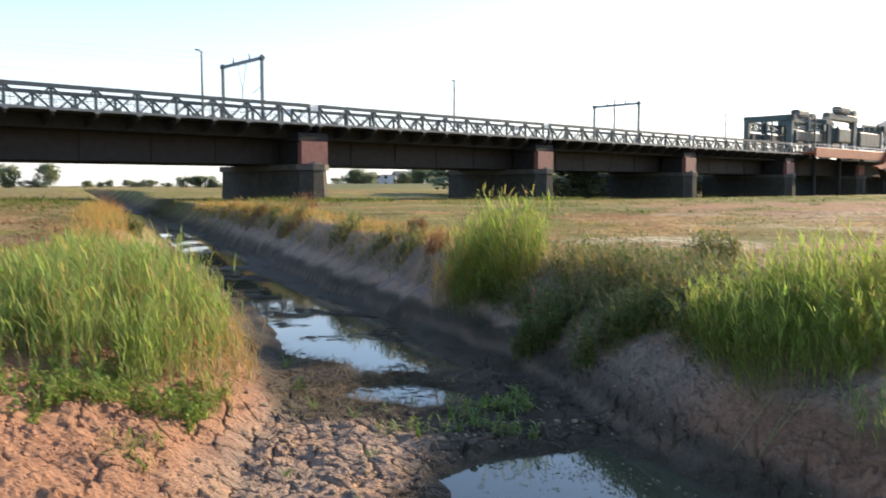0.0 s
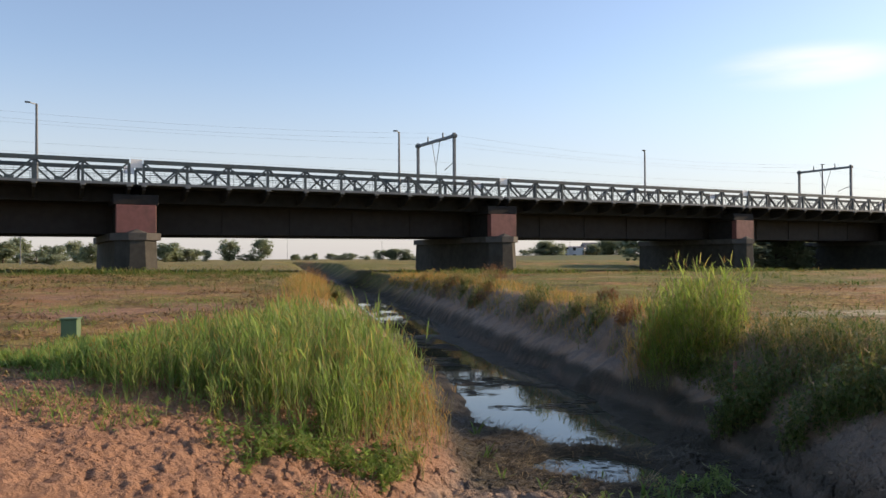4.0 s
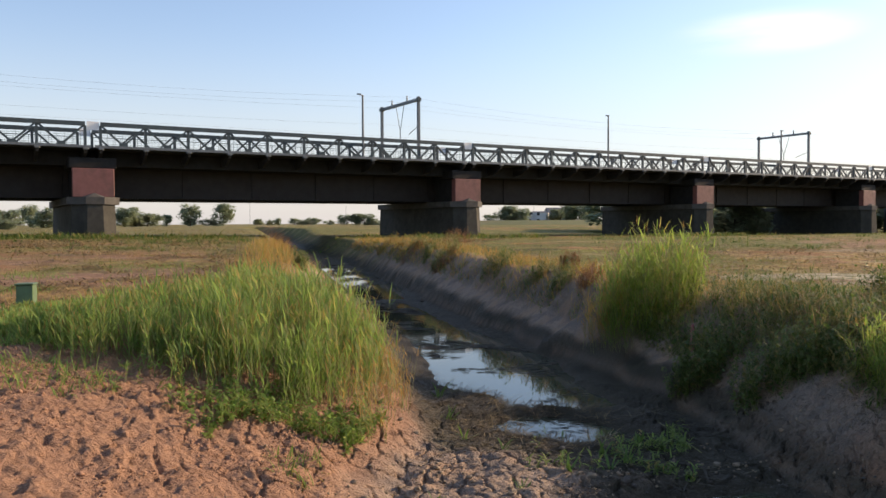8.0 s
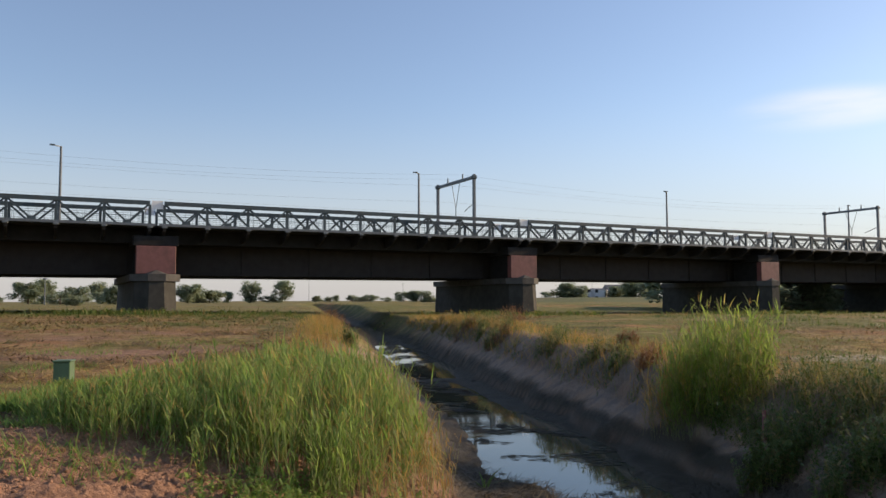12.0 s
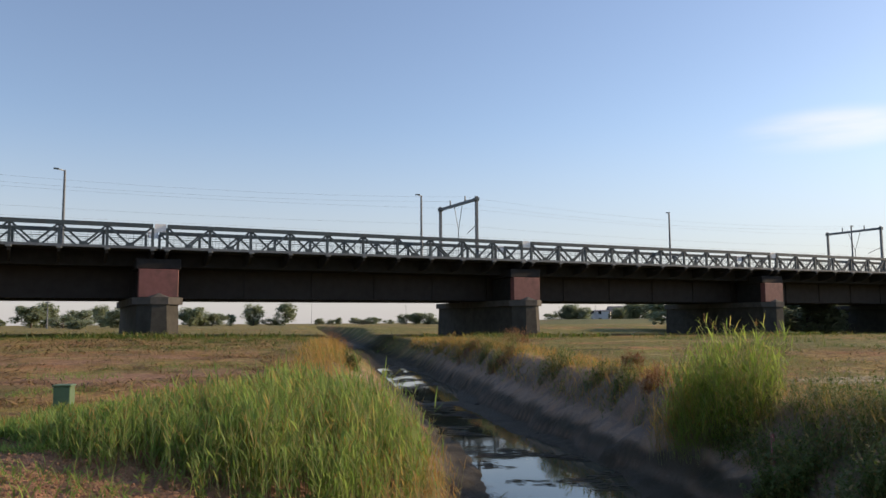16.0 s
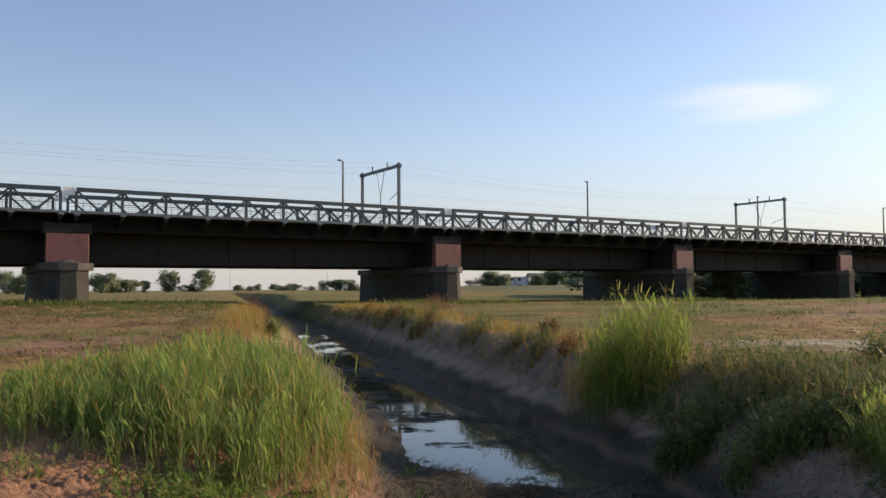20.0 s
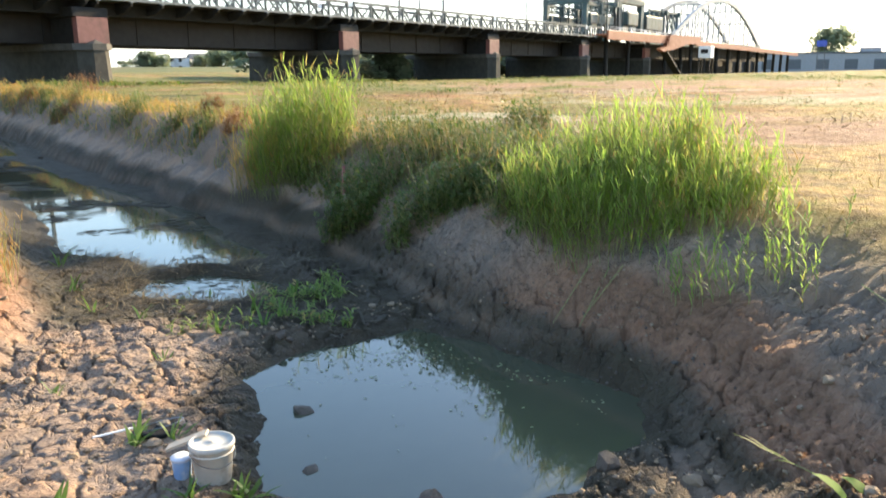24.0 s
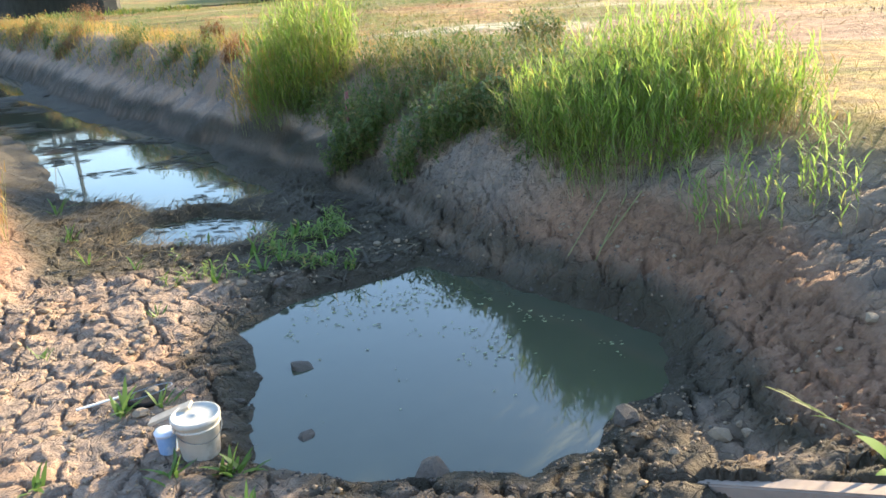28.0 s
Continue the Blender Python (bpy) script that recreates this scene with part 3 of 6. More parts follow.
def on_bridge(s, w, z=0.0):
    return pose(ORIGIN.x, ORIGIN.y, 0, 0, 0, BRIDGE_TURN) @ pose(s, w, z)


def bridge_holder(name, s, w, z, label, category, group=""):
    ob = new(name)
    ob.empty_display_size = 0.3
    ob.matrix_basis = on_bridge(s, w, z)
    return tagged(ob, label, category, group)


def repeat(name, bm, mat, parent, places, label=""):
    """Alike parts on one mesh, one object each."""
    first = part(name, bm, mat, parent, label)
    for k, at in enumerate(places):
        ob = first if k == 0 else new(name, first.data)
        ob.parent, ob.location = parent, at
        tagged(ob, label)


def truss_parts(span, w, panels, step, s0):
    """One side of the footbridge: chords, posts, diagonals, handrails."""
    length = panels * step
    bm = beam(bmesh.new(), (s0, w, TOP - 0.16), (s0 + length, w, TOP - 0.16), 0.30, 0.32)
    part("top_chord", bm, STEEL, span)
    bm = beam(bmesh.new(), (s0 - 0.4, w, LOW + 0.14), (s0 + length + 0.4, w, LOW + 0.14), 0.30, 0.19)
    part("bottom_chord", bm, GALV, span, "lighter grey steel bottom chord")
    post = None
    for k in range(panels + 1):
        if post is None:
            post = part("post", beam(bmesh.new(), (0, 0, LOW + 0.2), (0, 0, TOP - 0.3), 0.2, 0.2, (0, 1, 0)), STEEL, span)
            ob = post
        else:
            ob = new("post", post.data)
            ob.parent = span
        ob.location = (s0 + k * step, w, 0)
    first = {}
    for k in range(panels):
        for side in (0, 1):
            if side not in first:
                bm = bmesh.new()
                a, b = ((0.12, 0, TOP - 0.32), (step / 2, 0, LOW + 0.28)) if side == 0 else ((step / 2, 0, LOW + 0.28), (step - 0.12, 0, TOP - 0.32))
                beam(bm, a, b, 0.14, 0.15, (0, 1, 0))
                first[side] = part("diagonal", bm, STEEL, span)
                ob = first[side]
            else:
                ob = new("diagonal", first[side].data)
                ob.parent = span
            ob.location = (s0 + k * step, w, 0)
    repeat("gusset", box(bmesh.new(), (-0.3, -0.06, LOW + 0.2), (0.3, 0.06, LOW + 0.5)), STEEL, span, [(s0 + (k + 0.5) * step, w, 0) for k in range(panels)])
    bm = bmesh.new()
    inner = w + (0.25 if w < 2 else -0.25)
    for z in (LOW + 0.4, LOW + 0.72, LOW + 1.04):
        beam(bm, (s0, inner, z), (s0 + length, inner, z), 0.018, 0.022)
    beam(bm, (s0, inner, LOW + 1.34), (s0 + length, inner, LOW + 1.34), 0.05, 0.06)
    for k in range(int(length / 0.55) + 1):
        beam(bm, (s0 + k * 0.55, inner, LOW + 0.2), (s0 + k * 0.55, inner, LOW + 1.34), 0.02, 0.02, (0, 1, 0))
    part("railing", bm, STEEL, span, "fine grid railing of thin steel rods")


def footbridge_span(s0, panels, step):
    span = bridge_holder("footbridge_span", 0, 0, 0, "blue-grey steel truss footbridge span beside the railway", "footbridge", "footbridge spans")
    for w in (0.0, 5.1):
        truss_parts(span, w, panels, step, s0)
    length = panels * step
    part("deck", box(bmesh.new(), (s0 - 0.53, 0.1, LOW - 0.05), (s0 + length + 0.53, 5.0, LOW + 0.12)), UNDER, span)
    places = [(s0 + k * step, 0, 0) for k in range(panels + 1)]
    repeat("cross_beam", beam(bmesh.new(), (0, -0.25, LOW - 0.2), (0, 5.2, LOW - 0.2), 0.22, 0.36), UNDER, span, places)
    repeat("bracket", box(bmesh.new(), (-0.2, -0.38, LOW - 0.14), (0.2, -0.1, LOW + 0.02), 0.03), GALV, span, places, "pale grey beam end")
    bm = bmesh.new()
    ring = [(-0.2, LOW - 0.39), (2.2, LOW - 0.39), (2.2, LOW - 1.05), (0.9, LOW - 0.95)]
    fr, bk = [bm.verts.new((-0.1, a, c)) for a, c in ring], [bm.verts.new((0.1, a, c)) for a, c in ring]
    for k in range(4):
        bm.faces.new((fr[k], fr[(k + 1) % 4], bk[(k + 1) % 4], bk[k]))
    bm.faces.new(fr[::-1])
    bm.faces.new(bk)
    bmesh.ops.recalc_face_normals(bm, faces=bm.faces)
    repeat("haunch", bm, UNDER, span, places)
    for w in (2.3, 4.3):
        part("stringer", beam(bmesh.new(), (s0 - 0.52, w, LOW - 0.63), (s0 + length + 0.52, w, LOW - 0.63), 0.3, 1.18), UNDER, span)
    for w in (0.0, 5.1):
        part("joint_plate", box(bmesh.new(), (s0 + length + 0.14, w - 0.03, TOP - 0.62), (s0 + length + 1.0, w + 0.03, TOP + 0.03)), WHITE, span, "white joint plate")
    return span


STEP = (SPAN - 1.1) / 10
spans = {}
for i in range(-1, 4):
    s0 = GAP0 + 0.55 + i * SPAN
    if not spans:
        spans[i] = footbridge_span(s0, 10, STEP)
        base_i = i
    else:
        spans[i] = copy_thing(spans[base_i], on_bridge((i - base_i) * SPAN, 0))
footbridge_span(GAP0 + 0.55 + 4 * SPAN, 2, STEP)


def viaduct_span(s0, length):
    """Plate girders of the railway viaduct, ballast trough on top."""
    span = bridge_holder("viaduct_span", s0, 0, 0, "brown steel plate girder span of the railway viaduct", "railway bridge", "viaduct spans")
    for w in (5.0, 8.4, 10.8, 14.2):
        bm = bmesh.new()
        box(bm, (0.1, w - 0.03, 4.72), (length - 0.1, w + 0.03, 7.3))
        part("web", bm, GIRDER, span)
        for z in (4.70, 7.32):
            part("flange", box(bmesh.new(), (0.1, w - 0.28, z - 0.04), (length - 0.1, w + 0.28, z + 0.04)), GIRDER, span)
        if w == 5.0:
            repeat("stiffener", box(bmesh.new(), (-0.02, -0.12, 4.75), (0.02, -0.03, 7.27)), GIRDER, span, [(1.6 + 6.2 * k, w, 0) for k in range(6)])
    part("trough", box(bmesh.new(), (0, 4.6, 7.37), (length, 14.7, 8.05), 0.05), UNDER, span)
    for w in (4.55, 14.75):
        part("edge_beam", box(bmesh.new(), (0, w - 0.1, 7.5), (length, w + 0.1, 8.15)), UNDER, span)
    return span


vspan = viaduct_span(GAP0 - SPAN, SPAN - 0.06)
for i in range(1, 6):
    copy_thing(vspan, on_bridge(GAP0 + (i - 1) * SPAN, 0))


def pier(s):
    p = bridge_holder("bridge_pier", s, 0, 0, "dark stone bridge pier with pale coping and pointed nose", "bridge pier", "bridge piers")
    for name, z0, z1, half, nose, mat in (("shaft", -0.9, 4.05, 1.55, 0.75, PIER), ("coping", 4.05, 4.62, 1.9, 0.85, CAP)):
        bm = bmesh.new()
        ring = [(-half, 0.35), (-0.35 * half, -nose + 0.1), (0.35 * half, -nose + 0.1), (half, 0.35), (half, 16.6), (0.35 * half, 17.4), (-0.35 * half, 17.4), (-half, 16.6)]
        grow = 0.16 if name == "shaft" else 0.0
        lo = [bm.verts.new((x + math.copysign(grow, x), y - (grow if y < 1 else -grow), z0)) for x, y in ring]
        hi = [bm.verts.new((x, y, z1)) for x, y in ring]
        for k in range(8):
            bm.faces.new((lo[k], lo[(k + 1) % 8], hi[(k + 1) % 8], hi[k]))
        bm.faces.new(hi)
        bm.faces.new(lo[::-1])
        bmesh.ops.recalc_face_normals(bm, faces=bm.faces)
        part(name, bm, mat, p)
    bm = bmesh.new()
    base = [bm.verts.new(c) for c in ((-0.9, -0.1, 4.62), (0.9, -0.1, 4.62), (0.5, -0.72, 4.62), (-0.5, -0.72, 4.62))]
    tip = bm.verts.new((0, -0.1, 4.95))
    for k in range(4):
        bm.faces.new((base[k], base[(k + 1) % 4], tip))
    bm.faces.new(base[::-1])
    bmesh.ops.recalc_face_normals(bm, faces=bm.faces)
    part("nose_cap", bm, CAP, p)
    part("bearing_block", box(bmesh.new(), (-1.5, 0.0, 4.63), (1.5, 0.7, 6.85), 0.04), REDSTEEL, p, "faded red steel box carrying the footbridge")
    # rest of the red box, coloured near-black for its shaded side
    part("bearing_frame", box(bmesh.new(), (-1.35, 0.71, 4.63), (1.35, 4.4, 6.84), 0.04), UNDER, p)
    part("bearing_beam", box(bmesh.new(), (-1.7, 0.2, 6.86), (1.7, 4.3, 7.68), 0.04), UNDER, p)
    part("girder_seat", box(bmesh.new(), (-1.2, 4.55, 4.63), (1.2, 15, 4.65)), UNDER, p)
    return p


first_pier = pier(GAP0)
for i in range(-1, 5):
    if i != 0:
        copy_thing(first_pier, on_bridge(GAP0 + i * SPAN, 0))


def lamp_mast(s):
    m = bridge_holder("lamp_mast", s, 4.75, 0, "slim grey steel lamp mast with a short arm on the bridge", "street lamp", "lamp masts")
    part("pole", rod(bmesh.new(), (0, 0, LOW), (0, 0, 15.1), 0.13, 0.09, 10), GALV, m)
    arm = part("arm", beam(bmesh.new(), (0, 0.05, 15.05), (-0.55, -0.45, 15.1), 0.09, 0.07), GALV, m)
    part("lantern", box(bmesh.new(), (-0.85, -0.7, 15.03), (-0.45, -0.4, 15.13), 0.02), STEEL, arm, "dark lantern head")
    part("base_plate", box(bmesh.new(), (-0.25, -0.25, LOW - 0.1), (0.25, 0.25, LOW + 0.12), 0.02), GALV, m)
    return m


lm = lamp_mast(-6.7)
for s in (25.4, 57.6, 89.9, 122.4):
    copy_thing(lm, on_bridge(s, 4.75))


def portal(s):
    p = bridge_holder("catenary_portal", s, 0, 0, "grey steel overhead line portal over the tracks", "catenary mast", "catenary portals")
    for w in (5.5, 14.0):
        column = part("column", box(bmesh.new(), (-0.14, w - 0.14, 8.0), (0.14, w + 0.14, 15.6), 0.02), GALV, p)
        part("column_head", box(bmesh.new(), (-0.24, w - 0.24, 15.1), (0.24, w + 0.24, 15.45), 0.03), STEEL, column)
    crossbeam = part("crossbeam", beam(bmesh.new(), (0, 5.6, 15.28), (0, 13.9, 15.28), 0.26, 0.3), GALV, p)
    for w in (8.0, 11.5):
        part("insulator", rod(bmesh.new(), (0, w, 15.4), (0, w, 16.0), 0.09, 0.06), STEEL, crossbeam)
    for w in (9.6,):
        bm = bmesh.new()
        rod(bm, (0, w - 0.9, 15.1), (0, w, 12.4), 0.035, sides=5)
        rod(bm, (0, w + 0.9, 15.1), (0, w, 12.4), 0.035, sides=5)
        rod(bm, (0, w, 12.4), (0, w, 11.6), 0.05, sides=5)
        part("dropper", bm, GALV, crossbeam)
    bm = bmesh.new()
    rod(bm, (0, 5.5, 12.6), (0, 7.6, 11.9), 0.04, sides=5)
    part("registration_arm", bm, GALV, p)
    return p


pt = portal(32.1)
for s in (-33.0, 97.2):
    copy_thing(pt, on_bridge(s, 0))

for w, z, sag in ((8.0, 15.9, 1.1), (11.5, 15.9, 1.1), (8.0, 11.6, 0.0), (11.5, 11.6, 0.0), (7.7, 14.6, 0.7), (12.0, 13.4, 0.5)):
    bm = bmesh.new()
    last = None
    for k in range(0, 121):
        s = -98 + k * 65.1 / 20
        u = ((s - 32.1) / 65.1) % 1
        p = (s, w, z - sag * 4 * u * (1 - u))
        if last:
            rod(bm, last, p, 0.006, sides=4)
        last = p
    wire = part("overhead_wire", bm, WIRE)
    wire.matrix_basis = on_bridge(0, 0)
    tagged(wire, "thin dark overhead railway wire", "overhead wire", "overhead wires")


# ---- plants ----
REED = leafy("green_reed_leaves", (0.12, 0.225, 0.044), (0.315, 0.43, 0.11), (0.46, 0.36, 0.12), 0.04, 0.65)
REED_PALE = leafy("yellow_green_reed_leaves", (0.16, 0.275, 0.045), (0.35, 0.45, 0.105), (0.45, 0.38, 0.12), 0.05, 0.78)
HERB = leafy("dull_green_herb_leaves", (0.062, 0.12, 0.026), (0.17, 0.22, 0.05), (0.30, 0.24, 0.09), 0.08, 0.5)
DRY = leafy("bleached_dry_grass", (0.50, 0.31, 0.09), (0.34, 0.20, 0.06), (0.24, 0.25, 0.06), 0.14, 0.45, 0.7)
RUSTY = leafy("rust_brown_dead_weed", (0.27, 0.13, 0.05), (0.19, 0.095, 0.04), (0.3, 0.2, 0.1), 0.1, 0.3, 0.8)
STUBBLE = leafy("short_field_grass", (0.15, 0.165, 0.036), (0.33, 0.24, 0.075), (0.36, 0.26, 0.10), 0.25, 0.4, 0.7)
CANE = surface("straw_reed_stem", (0.25, 0.25, 0.09), (0.17, 0.19, 0.06), 12, 0.6, bump=0.1)
SLIME = leafy("pond_weed_flakes", (0.30, 0.34, 0.18), (0.40, 0.42, 0.24), (0.22, 0.22, 0.12), 0.2, 0.1, 0.6)
FORB = leafy("mid_green_forb_leaves", (0.075, 0.155, 0.03), (0.155, 0.26, 0.06), (0.30, 0.28, 0.08), 0.05, 0.5)
MAT = leafy("dark_rotting_weed", (0.040, 0.035, 0.022), (0.075, 0.06, 0.035), (0.12, 0.10, 0.055), 0.14, 0.1, 0.7)
rng = np.random.default_rng(7)


def strips(base, azim, length, width, rise, droop, rows=4):
    """Bent tapering blades: arrays of roots (n, 3), headings, lengths, widths, starting angles and droops."""
    n = len(base)
    t = np.linspace(0, 1, rows)
    prof = np.interp(t, [0, 0.3, 0.7, 1], [0.55, 1.0, 0.75, 0.04])
    d = np.stack([np.cos(azim), np.sin(azim)], -1)
    side = np.stack([-np.sin(azim), np.cos(azim)], -1)
    out, p, last = [], np.array(base, dtype=float), 0.0
    for k in range(rows):
        ang = rise - droop * t[k] ** 1.4
        step = length * (t[k] - last)
        p = p + np.stack([d[:, 0] * np.cos(ang) * step, d[:, 1] * np.cos(ang) * step, np.sin(ang) * step], -1)
        last = t[k]
        h = (width * prof[k] / 2)[:, None]
        s3 = np.concatenate([side * h, np.zeros((n, 1))], -1)
        out += [p - s3, p + s3]
    V = np.stack(out, 1).reshape(-1, 3)
    o = (np.arange(n) * rows * 2)[:, None, None]
    q = np.array([[2 * k, 2 * k + 1, 2 * k + 3, 2 * k + 2] for k in range(rows - 1)])[None]
    return V, (o + q).reshape(-1, 4)


def canes(base, tip, r):
    """Three-sided tapered stems from base to tip."""
    n = len(base)
    a = np.arange(3) * 2.0944
    ring = np.stack([np.cos(a), np.sin(a), 0 * a], -1)
    lo = base[:, None] + ring[None] * r[:, None, None]
    hi = tip[:, None] + ring[None] * (0.35 * r)[:, None, None]
    V = np.concatenate([lo, hi], 1).reshape(-1, 3)
    o = (np.arange(n) * 6)[:, None, None]
    q = np.array([[k, (k + 1) % 3, 3 + (k + 1) % 3, 3 + k] for k in range(3)])[None]
    return V, (o + q).reshape(-1, 4)


def joined(pieces):
    V, F, o = [], [], 0
    for v, f in pieces:
        V.append(v)
        F.append(f + o)
        o += len(v)
    return np.concatenate(V), np.concatenate(F)


def stuff(name, pieces, mat, label, category, parent=None):
    V, F = joined(pieces)
    ob = new(name, np_mesh(name, V, F, mat))
    if parent is not None:
        ob.parent = parent
        return ob
    return tagged(ob, label, category, kind="stuff")


def rooted(x, y, sink=0.02):
    return np.stack([x, y, ground_height(x, y) - sink], -1)


def scatter(n, x0, x1, y0, y1, keep):
    """Up to n random places in a rectangle where keep(x, y) is at least a random number."""
    x, y = rng.uniform(x0, x1, n), rng.uniform(y0, y1, n)
    ok = keep(x, y) > rng.uniform(0, 1, n)
    return x[ok], y[ok]


def reed_bed(name, x, y, tall, label, leaf_mat, leaves=7, leaf=0.34, wide=0.014, lean=0.10, wind=2.6, panicles=0.0, fan=None, bare=0.12, rise=(0.95, 1.45), droop=(0.1, 1.3)):
    """A stand of reeds: canes and long drooping leaves."""
    bed = new(name)
    tagged(bed, label, "reeds", kind="stuff")
    root = rooted(x, y)
    n = len(x)
    off = rng.normal(0, lean, (n, 2)) * tall[:, None]
    if fan:
        off = off + fan[2] * np.stack([x - fan[0], y - fan[1]], -1)
    tip = root + np.stack([off[:, 0], off[:, 1], tall * 0.93], -1)
    stuff("stems", [canes(root, tip, rng.uniform(0.0022, 0.0045, n))], CANE, "", "", bed)
    out = []
    for k in range(leaves):
        u = np.clip(bare + (1 - bare) * (k + rng.uniform(0.1, 1.0, n)) / leaves, 0, 0.99)
        at = root + (tip - root) * u[:, None]
        az = rng.uniform(0, 6.28, n) if rng.uniform() < 0.6 else rng.normal(wind, 1.3, n)
        size = leaf * rng.uniform(0.6, 1.25, n) * (1.1 - 0.45 * np.abs(u - 0.55)) * np.clip(tall / 0.9, 0.6, 1.3)
        out.append(strips(at, az, size, wide * rng.uniform(0.7, 1.3, n), rng.uniform(*rise, n), rng.uniform(*droop, n)))
    stuff("leaves", out, leaf_mat, "", "", bed)
    if panicles:
        pick = rng.uniform(0, 1, n) < panicles
        t2 = tip[pick]
        plume = [strips(t2 + rng.normal(0, 0.015, t2.shape), rng.uniform(0, 6.28, len(t2)), rng.uniform(0.08, 0.2, len(t2)), rng.uniform(0.004, 0.009, len(t2)), rng.uniform(0.6, 1.4, len(t2)), rng.uniform(0.2, 1.2, len(t2)), 3) for _ in range(4)]
        stuff("plumes", plume, DRY, "", "", bed)
    return bed


def feet(x, y):
    z, ol, orr = lie(x, y)
    return z, ol, orr


# the wide stand on the near side of the ditch
def near_stand(x, y):
    front = np.interp(x, [-9.5, -6.6, -5.2, -4.2, -3.3, -2.75, -2.3], [8.6, 7.5, 6.7, 6.7, 6.9, 7.5, 9.6])
    back = np.interp(x, [-9.5, -7.5, -5.5, -4.0, -2.5], [9.2, 11.0, 14.5, 15.5, 12.5])
    _, ol, _ = feet(x, y)
    body = smooth(0, 0.35, y - front + 0.15 * vnoise(x, y, 0.5, 83, 2)) * smooth(0.2, -1.6, y - back) * smooth(-0.2, 0.2, ol - np.interp(y, [7.5, 9, 11, 14], [0.6, 0.65, 1.0, 1.5]))
    return body * smooth(-8.8, -7.4, x) * (0.10 + 0.90 * smooth(-0.15, 0.35, vnoise(x, y, 0.28, 81, 3)))


x, y = scatter(38000, -9.2, -2.0, 6.4, 15.5, near_stand)
front_dist = y - np.interp(x, [-9.5, -6.6, -5.2, -4.2, -3.3, -2.75, -2.3], [8.6, 7.5, 6.7, 6.7, 6.9, 7.5, 9.6])
tall = (0.30 + 0.74 * rng.beta(1.7, 2.2, len(x)) + 0.22 * vnoise(x, y, 0.6, 84, 3)) * np.interp(x, [-9, -7.6, -6.3, -5, -3.5, -2.4], [0.06, 0.12, 0.28, 0.74, 1.1, 1.05]) * np.interp(front_dist, [0, 0.8, 5], [0.75, 1.0, 1.0])
reed_bed("near_reed_stand", x, y, tall, "thick stand of green reeds and tall grass on red soil", REED, 8, 0.225, 0.0125, 0.12, 2.9, 0.2, rise=(0.75, 1.5), droop=(0.0, 0.75))
x, y = scatter(9000, -6, -1.8, 7.2, 14, lambda x, y: smooth(0.5, 0.1, np.abs(feet(x, y)[1] - np.interp(y, [7.5, 9, 11, 14], [0.6, 0.7, 1.05, 1.6]))) * (0.15 + 0.6 * smooth(-0.2, 0.3, vnoise(x, y, 0.5, 87, 2))) * smooth(7.4, 8.0, y))
reed_bed("slope_reeds", x, y, rng.uniform(0.25, 0.75, len(x)), "yellowing thin reeds on the ditch slope", DRY, 4, 0.24, 0.009, 0.14, 2.9, 0.1)

# tall clump on the far bank
def clump(cx, cy, rx, ry, n):
    a, r = rng.uniform(0, 6.28, n), np.sqrt(rng.uniform(0, 1, n))
    return cx + rx * r * np.cos(a), cy + ry * r * np.sin(a)


x, y = clump(0.98, 13.5, 0.80, 0.55, 430)
thick = np.hypot((x - 0.98) / 0.80, (y - 13.5) / 0.55)
tall = (0.45 + 0.92 * rng.beta(1.5, 1.5, len(x)) + 0.45 * vnoise(x, y, 0.25, 86, 2)) * (0.94 - 0.16 * thick ** 2)
tall = tall + np.clip(1.25 - lie(x, y)[0], -0.1, 0.5)
tall = np.where(rng.uniform(0, 1, len(x)) < 0.10, tall * 1.10, tall)
reed_bed("tall_reed_clump", x, y, tall, "tall bright green reed clump on the ditch edge", REED_PALE, 11, 0.22, 0.013, 0.13, 2.9, 0.2, (0.98, 13.5, 0.05), 0.1, rise=(0.4, 1.45), droop=(0.0, 1.0))
x, y = clump(0.25, 13.9, 0.45, 0.45, 130)
reed_bed("browned_reeds", x, y, rng.uniform(0.5, 1.0, len(x)), "half-withered brown reeds beside the clump", DRY, 5, 0.3, 0.012, 0.12)

# broad clump above the pond
def pond_clump(x, y):
    edge = np.interp(x, [2.6, 2.9, 3.3, 3.7, 4.1, 4.6], [7.4, 6.9, 6.6, 6.45, 6.3, 6.2])
    back = np.interp(x, [2.3, 3.0, 4.0, 5.2], [8.3, 8.6, 8.4, 7.6])
    return smooth(-0.1, 0.25, y - edge) * smooth(0.3, -0.4, y - back)


x, y = scatter(1700, 2.65, 4.4, 6.0, 8.5, pond_clump)
tall = 0.02 + (0.28 + 0.70 * rng.beta(1.6, 1.8, len(x))) * np.interp(np.hypot(x - 3.55, y - 7.5), [0, 0.7, 1.5], [1.0, 0.9, 0.6]) + 0.24 * vnoise(x, y, 0.35, 88, 2)
reed_bed("pond_reed_clump", x, y, tall, "dense green reed clump with yellow stems above the pond", REED_PALE, 13, 0.20, 0.0095, 0.14, 2.9, 0.15, (3.55, 7.3, 0.08), 0.3, rise=(0.5, 1.45), droop=(0.0, 1.0))
x, y = scatter(1500, 3.2, 5.2, 4.6, 6.6, lambda x, y: 0.34 * smooth(0.6, -0.4, np.abs(y - (9.0 - 0.82 * x)) - 0.2) * smooth(-0.5, 0.2, vnoise(x, y, 0.5, 89, 2)))
reed_bed("young_reed_shoots", x, y, rng.uniform(0.25, 0.62, len(x)), "young yellow-green reed shoots on the bank", REED, 7, 0.2, 0.012, 0.12)


